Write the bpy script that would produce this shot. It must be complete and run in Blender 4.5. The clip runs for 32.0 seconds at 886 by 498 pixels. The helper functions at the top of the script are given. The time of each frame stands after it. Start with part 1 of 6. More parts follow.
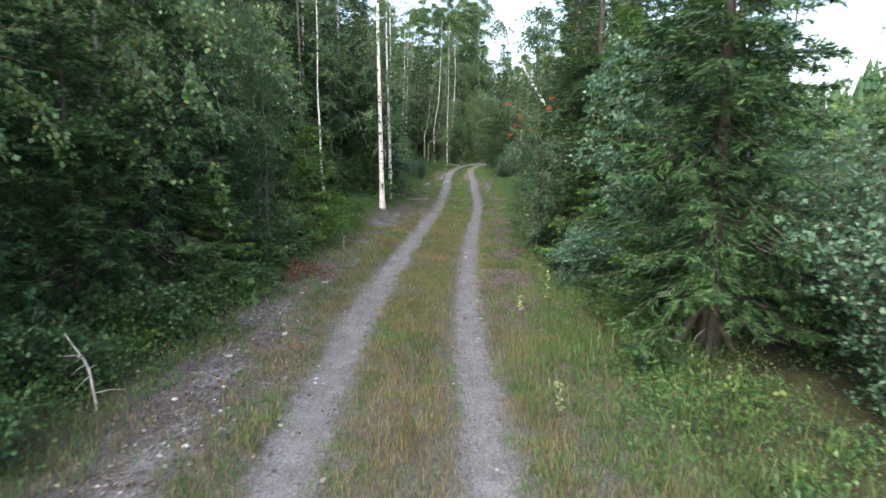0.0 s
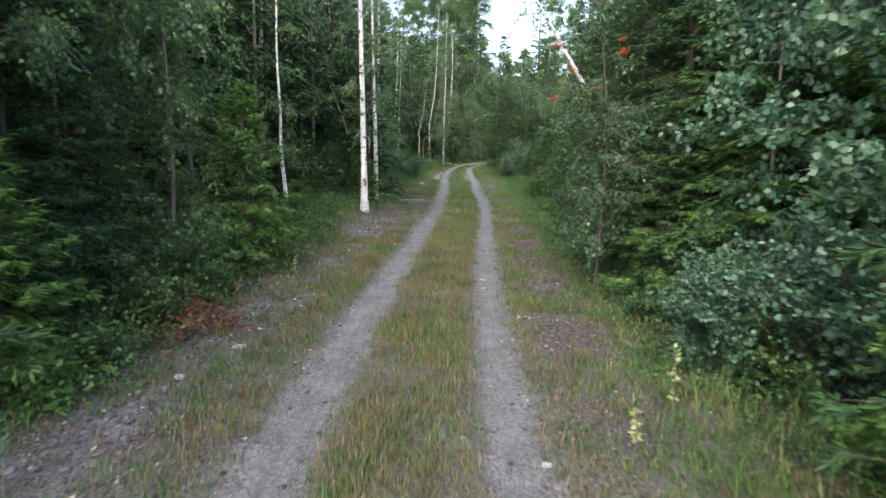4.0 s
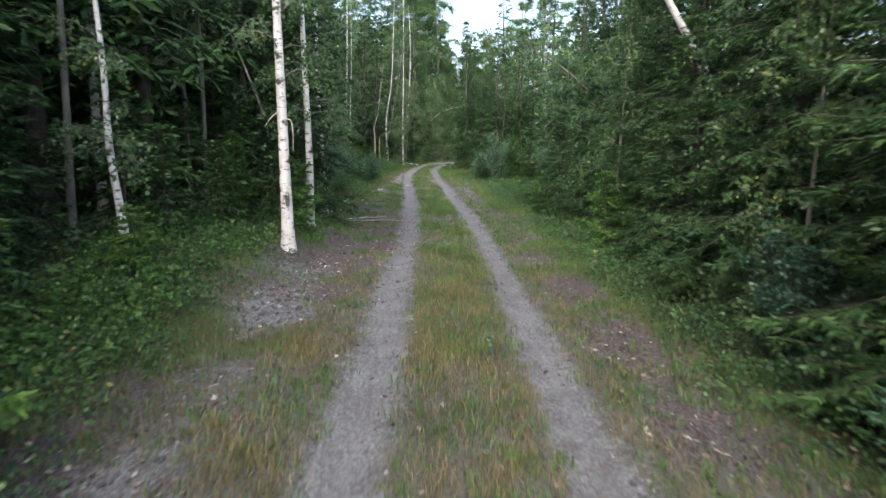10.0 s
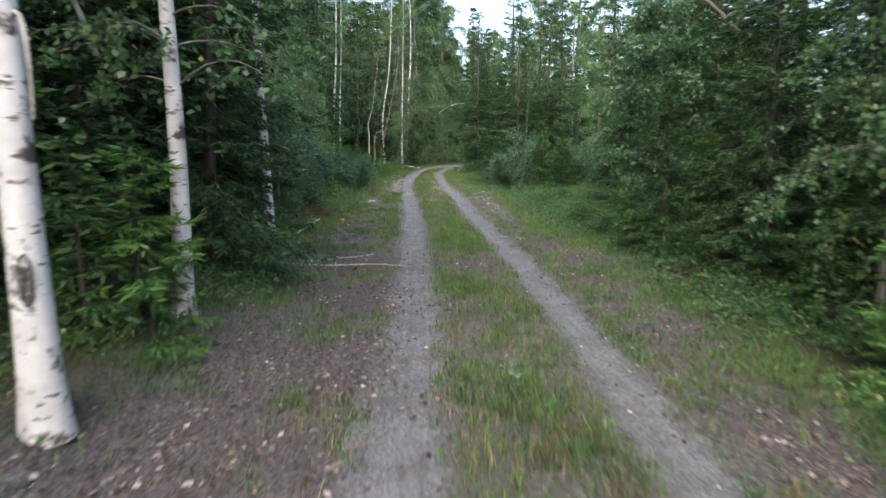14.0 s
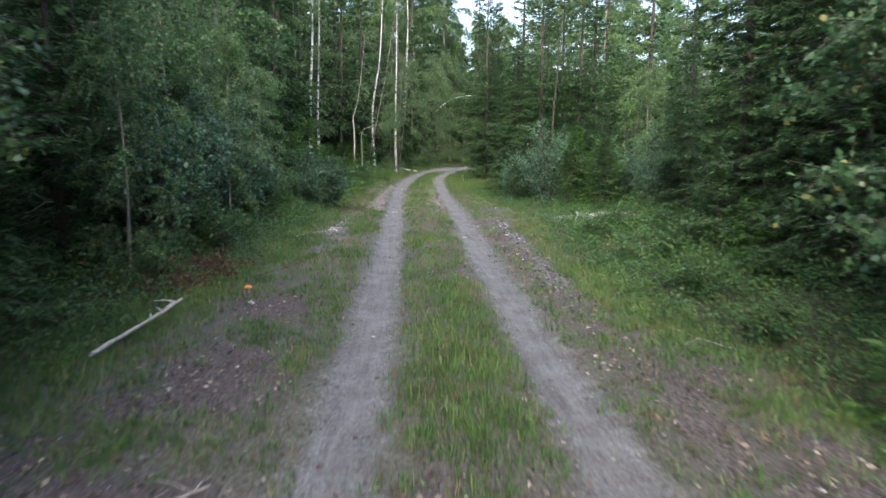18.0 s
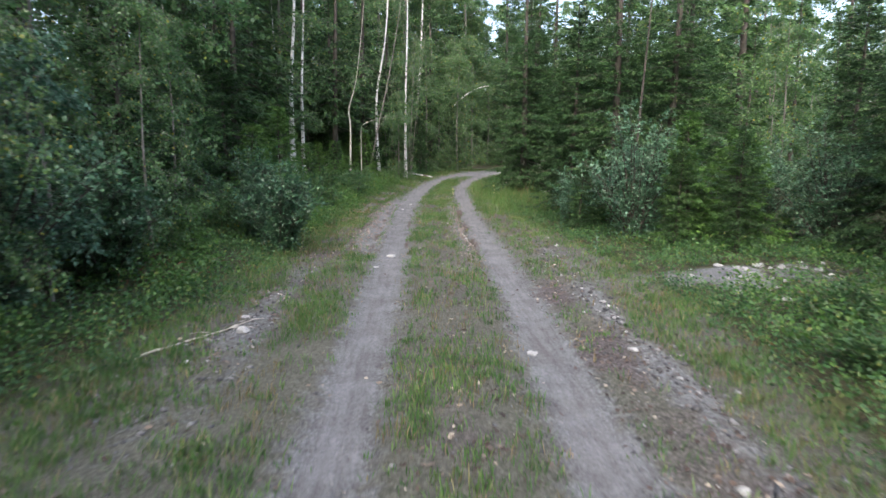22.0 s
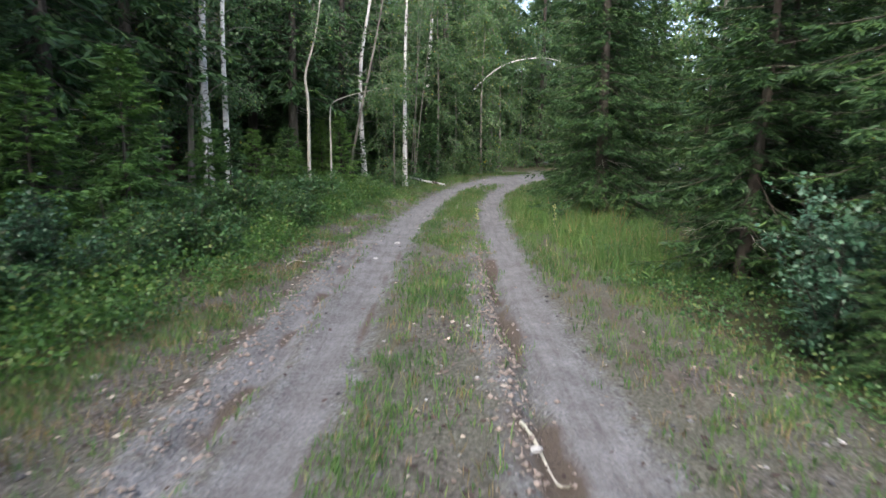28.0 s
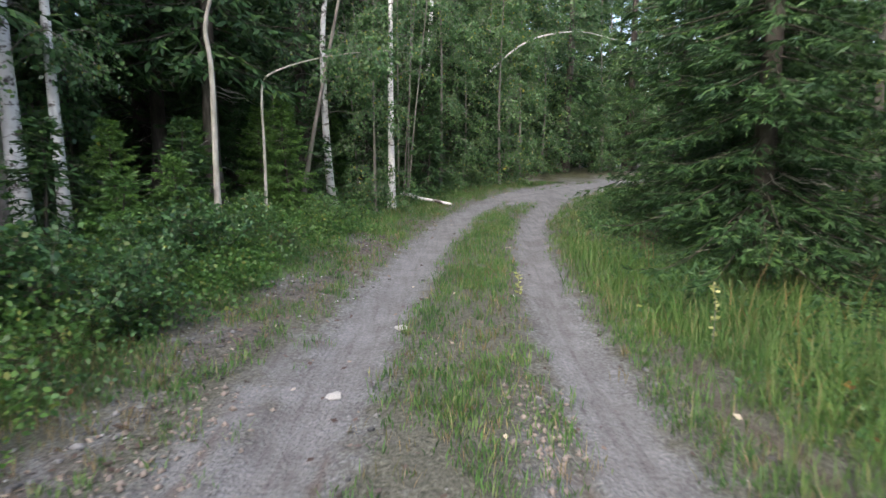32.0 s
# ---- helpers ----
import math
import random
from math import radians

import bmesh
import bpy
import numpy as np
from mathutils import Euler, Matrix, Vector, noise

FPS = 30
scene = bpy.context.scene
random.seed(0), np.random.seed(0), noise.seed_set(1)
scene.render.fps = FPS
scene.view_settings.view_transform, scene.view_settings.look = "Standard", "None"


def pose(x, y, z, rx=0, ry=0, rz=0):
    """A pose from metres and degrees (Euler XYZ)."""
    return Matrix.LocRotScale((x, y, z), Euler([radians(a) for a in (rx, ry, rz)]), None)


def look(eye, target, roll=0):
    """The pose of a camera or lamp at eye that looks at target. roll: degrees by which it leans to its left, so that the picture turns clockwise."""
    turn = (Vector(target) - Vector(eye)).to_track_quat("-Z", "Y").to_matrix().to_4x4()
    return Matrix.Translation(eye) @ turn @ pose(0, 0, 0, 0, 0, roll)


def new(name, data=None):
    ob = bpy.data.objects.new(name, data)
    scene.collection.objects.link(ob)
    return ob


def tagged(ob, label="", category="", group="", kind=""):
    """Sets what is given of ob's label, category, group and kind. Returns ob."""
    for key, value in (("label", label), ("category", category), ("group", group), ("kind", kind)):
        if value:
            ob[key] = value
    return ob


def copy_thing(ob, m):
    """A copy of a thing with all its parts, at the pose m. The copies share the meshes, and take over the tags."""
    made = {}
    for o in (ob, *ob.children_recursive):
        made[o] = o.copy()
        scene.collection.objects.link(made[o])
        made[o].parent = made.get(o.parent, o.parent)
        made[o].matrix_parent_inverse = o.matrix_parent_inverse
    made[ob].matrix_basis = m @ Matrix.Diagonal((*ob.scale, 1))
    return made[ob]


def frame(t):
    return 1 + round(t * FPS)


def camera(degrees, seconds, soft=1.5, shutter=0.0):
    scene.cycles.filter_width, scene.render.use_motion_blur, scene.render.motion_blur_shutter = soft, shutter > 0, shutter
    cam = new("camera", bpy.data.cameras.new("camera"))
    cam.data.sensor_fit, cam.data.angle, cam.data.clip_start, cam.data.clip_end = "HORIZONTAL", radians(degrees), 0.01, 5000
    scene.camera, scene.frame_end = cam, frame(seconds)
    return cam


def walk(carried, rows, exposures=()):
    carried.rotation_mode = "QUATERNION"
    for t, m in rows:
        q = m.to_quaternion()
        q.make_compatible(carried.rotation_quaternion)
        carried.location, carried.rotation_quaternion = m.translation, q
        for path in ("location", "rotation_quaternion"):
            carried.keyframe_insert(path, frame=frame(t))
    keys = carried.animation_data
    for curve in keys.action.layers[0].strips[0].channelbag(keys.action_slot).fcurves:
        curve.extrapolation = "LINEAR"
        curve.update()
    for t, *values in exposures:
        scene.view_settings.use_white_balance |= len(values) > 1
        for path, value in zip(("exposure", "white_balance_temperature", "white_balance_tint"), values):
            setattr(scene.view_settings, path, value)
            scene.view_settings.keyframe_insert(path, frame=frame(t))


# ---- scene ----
cam = camera(72.0, 32.0, soft=1.5, shutter=0.7)
PATH = [
    (0, (0.001, 0.0, 2.295), (-0.017, 1.972, 1.963), 0.54),
    (0.5, (0.001, 0.651, 2.177), (-0.022, 2.624, 1.849), 0.45),
    (1, (0.007, 1.265, 2.059), (-0.022, 3.238, 1.734), 0.42),
    (1.5, (0.008, 1.841, 1.971), (-0.024, 3.815, 1.647), 0.48),
    (2, (-0.016, 2.391, 1.905), (-0.043, 4.365, 1.582), 0.57),
    (2.5, (-0.037, 2.931, 1.87), (-0.052, 4.904, 1.546), 0.68),
    (3, (-0.08, 3.485, 1.871), (-0.086, 5.459, 1.546), 0.78),
    (3.5, (-0.133, 4.079, 1.871), (-0.137, 6.052, 1.546), 0.90),
    (5.5, (-0.48, 6.142, 1.711), (-0.415, 8.117, 1.397), 1.14),
    (6, (-0.552, 6.638, 1.729), (-0.456, 8.61, 1.412), 1.07),
    (6.5, (-0.605, 7.108, 1.74), (-0.479, 9.078, 1.419), 0.95),
    (7, (-0.653, 7.567, 1.728), (-0.502, 9.536, 1.406), 0.87),
    (7.5, (-0.684, 8.067, 1.694), (-0.527, 10.034, 1.372), 0.82),
    (8, (-0.703, 8.626, 1.673), (-0.546, 10.594, 1.351), 0.76),
    (8.5, (-0.701, 9.237, 1.678), (-0.545, 11.205, 1.357), 0.63),
    (9, (-0.691, 9.921, 1.7), (-0.535, 11.888, 1.378), 0.50),
    (9.5, (-0.639, 10.629, 1.724), (-0.489, 12.597, 1.401), 0.44),
    (10, (-0.588, 11.352, 1.738), (-0.443, 13.32, 1.414), 0.39),
    (10.5, (-0.534, 12.082, 1.751), (-0.39, 14.051, 1.427), 0.32),
    (11, (-0.492, 12.754, 1.745), (-0.348, 14.722, 1.419), 0.27),
    (11.5, (-0.467, 13.404, 1.693), (-0.315, 15.371, 1.367), 0.34),
    (12, (-0.449, 14.13, 1.64), (-0.292, 16.098, 1.316), 0.47),
    (12.5, (-0.439, 15.022, 1.601), (-0.285, 16.99, 1.278), 0.54),
    (13, (-0.458, 15.986, 1.57), (-0.31, 17.954, 1.248), 0.55),
    (13.5, (-0.499, 16.938, 1.56), (-0.353, 18.907, 1.24), 0.54),
    (14, (-0.543, 17.814, 1.57), (-0.394, 19.784, 1.256), 0.55),
    (14.5, (-0.532, 18.657, 1.635), (-0.379, 20.628, 1.326), 0.59),
    (16.5, (-0.144, 21.601, 1.583), (0.012, 23.569, 1.261), 0.70),
    (17, (-0.064, 22.413, 1.612), (0.087, 24.381, 1.289), 0.70),
    (17.5, (0.01, 23.264, 1.662), (0.154, 25.233, 1.34), 0.70),
    (18, (0.068, 24.161, 1.712), (0.205, 26.13, 1.391), 0.66),
    (18.5, (0.119, 25.076, 1.74), (0.239, 27.046, 1.419), 0.61),
    (19, (0.164, 25.99, 1.755), (0.265, 27.961, 1.433), 0.58),
    (19.5, (0.204, 26.885, 1.768), (0.294, 28.857, 1.445), 0.55),
    (20, (0.218, 27.778, 1.797), (0.308, 29.749, 1.473), 0.54),
    (20.5, (0.244, 28.657, 1.808), (0.331, 30.628, 1.482), 0.61),
    (21, (0.272, 29.503, 1.803), (0.356, 31.474, 1.475), 0.72),
    (21.5, (0.302, 30.342, 1.761), (0.385, 32.314, 1.437), 0.77),
    (22, (0.324, 31.177, 1.731), (0.407, 33.15, 1.409), 0.76),
    (22.5, (0.358, 31.941, 1.717), (0.438, 33.913, 1.396), 0.65),
    (23, (0.373, 32.703, 1.7), (0.455, 34.675, 1.377), 0.52),
    (23.5, (0.383, 33.493, 1.694), (0.468, 35.465, 1.37), 0.43),
    (24, (0.356, 34.251, 1.682), (0.451, 36.223, 1.359), 0.42),
    (24.5, (0.329, 34.933, 1.672), (0.44, 36.904, 1.35), 0.42),
    (25, (0.327, 35.675, 1.651), (0.435, 37.647, 1.331), 0.49),
    (25.5, (0.362, 36.429, 1.628), (0.457, 38.401, 1.311), 0.58),
    (26, (0.413, 37.184, 1.606), (0.488, 39.158, 1.292), 0.67),
    (26.5, (0.456, 37.975, 1.591), (0.507, 39.949, 1.276), 0.77),
    (28.5, (0.791, 40.864, 1.522), (0.808, 42.838, 1.202), 0.78),
    (29, (0.787, 41.639, 1.525), (0.805, 43.613, 1.203), 0.79),
    (29.5, (0.762, 42.416, 1.582), (0.782, 44.39, 1.259), 0.79),
    (30, (0.731, 43.181, 1.657), (0.755, 45.155, 1.335), 0.74),
    (30.5, (0.718, 43.944, 1.729), (0.742, 45.918, 1.408), 0.59),
    (31, (0.73, 44.714, 1.738), (0.75, 46.687, 1.416), 0.43),
    (31.5, (0.754, 45.483, 1.694), (0.767, 47.457, 1.374), 0.33),
    (32, (0.779, 46.108, 1.564), (0.779, 48.084, 1.252), 0.41),
]
walk(cam, [(t, look(eye, target, roll)) for t, eye, target, roll in PATH], [(0.0, 1.96), (9.0, 1.88), (13.0, 1.86), (18.0, 2.0), (24.0, 1.96), (32.0, 1.9)])

# ---- world and light: a pale overcast evening sky ----
SUN_UP, SUN_TURN = 44.0, 198.0
world = bpy.data.worlds.new("overcast_sky")
scene.world = world
world.use_nodes = True
wn, wl = world.node_tree.nodes, world.node_tree.links
sky = wn.new("ShaderNodeTexSky")
sky.sky_type, sky.sun_disc = "NISHITA", False
sky.sun_elevation, sky.sun_rotation = radians(SUN_UP), radians(SUN_TURN)
sky.air_density, sky.dust_density, sky.ozone_density = 1.0, 4.0, 1.0
pale = wn.new("ShaderNodeHueSaturation")
pale.inputs["Saturation"].default_value = 0.9
wl.new(sky.outputs[0], pale.inputs["Color"])
wl.new(pale.outputs[0], wn["Background"].inputs["Color"])
wn["Background"].inputs["Strength"].default_value = 0.15
sun = new("sun", bpy.data.lights.new("sun", "SUN"))
sun.data.energy, sun.data.angle, sun.data.color = 0.5, radians(60), (1.0, 0.995, 0.985)
sun.matrix_world = look(
    (0, 0, 0),
    (-math.sin(radians(SUN_TURN)) * math.cos(radians(SUN_UP)), -math.cos(radians(SUN_TURN)) * math.cos(radians(SUN_UP)), -math.sin(radians(SUN_UP))),
)
sun.location = (0, 20, 40)


# ---- materials ----
def material(name, rough=0.8, spec=0.3):
    m = bpy.data.materials.new(name)
    m.use_nodes = True
    b = m.node_tree.nodes["Principled BSDF"]
    b.inputs["Roughness"].default_value = rough
    b.inputs["Specular IOR Level"].default_value = spec
    return m, m.node_tree.nodes, m.node_tree.links, b


def ramp(nodes, stops):
    r = nodes.new("ShaderNodeValToRGB")
    while len(r.color_ramp.elements) < len(stops):
        r.color_ramp.elements.new(0.5)
    for e, (at, c) in zip(r.color_ramp.elements, stops):
        e.position, e.color = at, (*c, 1)
    return r


def noise_node(nodes, links, scale, detail=5.0, stretch=None, coord="Object", rough=0.6):
    n = nodes.new("ShaderNodeTexNoise")
    n.inputs["Scale"].default_value, n.inputs["Detail"].default_value, n.inputs["Roughness"].default_value = scale, detail, rough
    tc = nodes.new("ShaderNodeTexCoord")
    if stretch:
        mp = nodes.new("ShaderNodeMapping")
        mp.inputs["Scale"].default_value = stretch
        links.new(tc.outputs[coord], mp.inputs["Vector"])
        links.new(mp.outputs[0], n.inputs["Vector"])
    else:
        links.new(tc.outputs[coord], n.inputs["Vector"])
    return n


def mix(nodes, links, fac, a, b, kind="MIX"):
    x = nodes.new("ShaderNodeMix")
    x.data_type, x.blend_type = "RGBA", kind
    for socket, value in ((x.inputs[0], fac), (x.inputs[6], a), (x.inputs[7], b)):
        if isinstance(value, (int, float)):
            socket.default_value = value
        elif isinstance(value, tuple):
            socket.default_value = (*value, 1)
        else:
            links.new(value, socket)
    return x.outputs[2]


def bump(nodes, links, height, b, strength=0.5, distance=0.01):
    n = nodes.new("ShaderNodeBump")
    n.inputs["Strength"].default_value, n.inputs["Distance"].default_value = strength, distance
    links.new(height, n.inputs["Height"])
    links.new(n.outputs[0], b.inputs["Normal"])


def leafy(name, stops, rough=0.5, spec=0.4, through_light=0.25, tree_shift=0.25):
    """Leaves, needles and grass: a colour of its own for each leaf, a shift from plant to plant, and some light through the blade."""
    m, n, l, b = material(name, rough, spec)
    geo = n.new("ShaderNodeNewGeometry")
    r = ramp(n, stops)
    l.new(geo.outputs["Random Per Island"], r.inputs[0])
    info = n.new("ShaderNodeObjectInfo")
    shift = ramp(n, [(0.0, (1 - tree_shift, 1 - tree_shift * 0.8, 1 - tree_shift)), (0.5, (1, 1, 1)), (1.0, (1 + tree_shift, 1 + tree_shift * 0.6, 1))])
    l.new(info.outputs["Random"], shift.inputs[0])
    big = noise_node(n, l, 1.3, 3.0)
    patch = ramp(n, [(0.3, (0.72, 0.76, 0.8)), (0.7, (1.25, 1.2, 1.05))])
    l.new(big.outputs[0], patch.inputs[0])
    c = mix(n, l, 1.0, r.outputs[0], shift.outputs[0], "MULTIPLY")
    c = mix(n, l, 1.0, c, patch.outputs[0], "MULTIPLY")
    l.new(c, b.inputs["Base Color"])
    t = n.new("ShaderNodeBsdfTranslucent")
    l.new(c, t.inputs["Color"])
    both = n.new("ShaderNodeMixShader")
    both.inputs[0].default_value = through_light
    l.new(b.outputs[0], both.inputs[1])
    l.new(t.outputs[0], both.inputs[2])
    l.new(both.outputs[0], n["Material Output"].inputs["Surface"])
    return m


NEEDLE = leafy("spruce_needles", [(0.0, (0.018, 0.05, 0.02)), (0.45, (0.032, 0.08, 0.029)), (0.85, (0.052, 0.115, 0.035)), (1.0, (0.085, 0.15, 0.042))], 0.55, 0.3, 0.12, 0.22)
YOUNG_NEEDLE = leafy("young_spruce_needles", [(0.0, (0.04, 0.10, 0.03)), (0.5, (0.075, 0.17, 0.04)), (1.0, (0.125, 0.235, 0.06))], 0.5, 0.3, 0.2)
BIRCH_LEAF = leafy("birch_leaves", [(0.0, (0.065, 0.15, 0.065)), (0.55, (0.105, 0.215, 0.085)), (0.95, (0.155, 0.275, 0.10)), (0.995, (0.36, 0.34, 0.06))], 0.36, 0.6, 0.48)
WILLOW_LEAF = leafy("willow_leaves", [(0.0, (0.045, 0.125, 0.078)), (0.6, (0.088, 0.2, 0.125)), (1.0, (0.19, 0.31, 0.23))], 0.45, 0.5, 0.3)
BUSH_LEAF = leafy("dark_bush_leaves", [(0.0, (0.028, 0.085, 0.048)), (0.6, (0.052, 0.135, 0.068)), (1.0, (0.11, 0.21, 0.11))], 0.36, 0.6, 0.3)
ROWAN_LEAF = leafy("rowan_leaves", [(0.0, (0.03, 0.09, 0.046)), (0.75, (0.053, 0.135, 0.066)), (0.97, (0.1, 0.175, 0.075)), (1.0, (0.27, 0.2, 0.06))], 0.42, 0.5, 0.35)
BERRY_BUSH = leafy("undergrowth_leaves", [(0.0, (0.026, 0.072, 0.034)), (0.45, (0.052, 0.13, 0.05)), (0.88, (0.088, 0.185, 0.066)), (0.985, (0.16, 0.19, 0.06)), (1.0, (0.176, 0.088, 0.06))], 0.5, 0.4, 0.3)
FRESH_LEAF = leafy("fresh_undergrowth_leaves", [(0.0, (0.048, 0.12, 0.0333)), (0.5, (0.088, 0.192, 0.0475)), (0.9, (0.144, 0.256, 0.0712)), (1.0, (0.272, 0.288, 0.0855))], 0.45, 0.4, 0.4)
GREEN_GRASS = leafy("green_grass_blades", [(0.0, (0.057, 0.134, 0.042)), (0.55, (0.095, 0.195, 0.058)), (0.85, (0.148, 0.228, 0.084)), (1.0, (0.25, 0.225, 0.14))], 0.6, 0.25, 0.35)
DRY_GRASS = leafy("dry_grass_blades", [(0.0, (0.107, 0.115, 0.046)), (0.35, (0.18, 0.148, 0.0782)), (0.75, (0.246, 0.184, 0.11)), (1.0, (0.361, 0.287, 0.202))], 0.7, 0.2, 0.3)
LITTER = leafy("fallen_leaves", [(0.0, (0.04, 0.029, 0.028)), (0.5, (0.1, 0.074, 0.07)), (0.88, (0.21, 0.165, 0.15)), (1.0, (0.46, 0.41, 0.37))], 0.8, 0.2, 0.05)
BROWN_BRUSH = leafy("dead_brown_needles", [(0.0, (0.07, 0.035, 0.03)), (0.6, (0.15, 0.07, 0.055)), (1.0, (0.25, 0.13, 0.09))], 0.8, 0.2, 0.1)


def bark(name, stops, scale=14.0, stretch=(1, 1, 0.25), strength=0.6):
    m, n, l, b = material(name, 0.85, 0.25)
    a = noise_node(n, l, scale, 8.0, stretch)
    r = ramp(n, stops)
    l.new(a.outputs[0], r.inputs[0])
    moss = noise_node(n, l, 2.2, 4.0)
    mr = ramp(n, [(0.45, (1, 1, 1)), (0.75, (0.75, 0.88, 0.68))])
    l.new(moss.outputs[0], mr.inputs[0])
    l.new(mix(n, l, 1.0, r.outputs[0], mr.outputs[0], "MULTIPLY"), b.inputs["Base Color"])
    bump(n, l, a.outputs[0], b, strength, 0.012)
    return m


SPRUCE_BARK = bark("spruce_bark", [(0.3, (0.035, 0.03, 0.027)), (0.55, (0.08, 0.068, 0.06)), (0.75, (0.16, 0.142, 0.128))])
GREY_BARK = bark("grey_bark", [(0.3, (0.10, 0.09, 0.082)), (0.55, (0.20, 0.185, 0.17)), (0.75, (0.33, 0.315, 0.295))])
DEAD_WOOD = bark("weathered_dead_wood", [(0.3, (0.22, 0.2, 0.185)), (0.55, (0.40, 0.375, 0.35)), (0.75, (0.58, 0.56, 0.53))], 18)


def birch_bark():
    m, n, l, b = material("birch_bark", 0.7, 0.3)
    base = noise_node(n, l, 5.0, 6.0)
    white = ramp(n, [(0.3, (0.46, 0.455, 0.45)), (0.6, (0.64, 0.64, 0.64)), (0.8, (0.74, 0.74, 0.74))])
    l.new(base.outputs[0], white.inputs[0])
    marks = noise_node(n, l, 5.0, 5.0, (1.6, 1.6, 4.6))
    mr = ramp(n, [(0.585, (0, 0, 0)), (0.65, (1, 1, 1))])
    l.new(marks.outputs[0], mr.inputs[0])
    scars = noise_node(n, l, 2.8, 6.0, (2.2, 2.2, 2.2))
    sr = ramp(n, [(0.555, (0, 0, 0)), (0.63, (1, 1, 1))])
    l.new(scars.outputs[0], sr.inputs[0])
    c = mix(n, l, mr.outputs[0], white.outputs[0], (0.13, 0.115, 0.10))
    c = mix(n, l, sr.outputs[0], c, (0.07, 0.06, 0.055))
    l.new(c, b.inputs["Base Color"])
    bump(n, l, marks.outputs[0], b, 0.35, 0.006)
    return m


BIRCH_BARK = birch_bark()


def stone_material():
    m, n, l, b = material("pale_stone", 0.85, 0.3)
    info = n.new("ShaderNodeNewGeometry")
    r = ramp(n, [(0.0, (0.06, 0.06, 0.064)), (0.5, (0.118, 0.118, 0.125)), (0.92, (0.22, 0.22, 0.228)), (1.0, (0.46, 0.46, 0.46))])
    l.new(info.outputs["Random Per Island"], r.inputs[0])
    a = noise_node(n, l, 30.0, 6.0)
    ar = ramp(n, [(0.3, (0.7, 0.7, 0.7)), (0.7, (1.15, 1.15, 1.15))])
    l.new(a.outputs[0], ar.inputs[0])
    l.new(mix(n, l, 1.0, r.outputs[0], ar.outputs[0], "MULTIPLY"), b.inputs["Base Color"])
    bump(n, l, a.outputs[0], b, 0.4, 0.006)
    return m


STONE = stone_material()


def white_stone_material():
    m, n, l, b = material("white_quartz_stone", 0.75, 0.35)
    a = noise_node(n, l, 14.0, 6.0)
    r = ramp(n, [(0.3, (0.24, 0.24, 0.235)), (0.55, (0.39, 0.39, 0.385)), (0.8, (0.58, 0.58, 0.57))])
    l.new(a.outputs[0], r.inputs[0])
    l.new(r.outputs[0], b.inputs["Base Color"])
    bump(n, l, a.outputs[0], b, 0.5, 0.01)
    return m


WHITE_STONE = white_stone_material()


def plain(name, colour, rough=0.6, scale=25.0):
    m, n, l, b = material(name, rough, 0.35)
    a = noise_node(n, l, scale, 5.0)
    r = ramp(n, [(0.3, tuple(c * 0.7 for c in colour)), (0.7, tuple(min(1, c * 1.2) for c in colour))])
    l.new(a.outputs[0], r.inputs[0])
    l.new(r.outputs[0], b.inputs["Base Color"])
    return m


BERRY = plain("rowan_berries", (0.55, 0.06, 0.02), 0.35)
CUT_WOOD = plain("bare_split_wood", (0.22, 0.19, 0.15), 0.9)
CAP = plain("orange_mushroom_cap", (0.6, 0.24, 0.07), 0.5)
LICHEN_GREY = plain("dark_bark_scar", (0.11, 0.10, 0.09), 0.9)


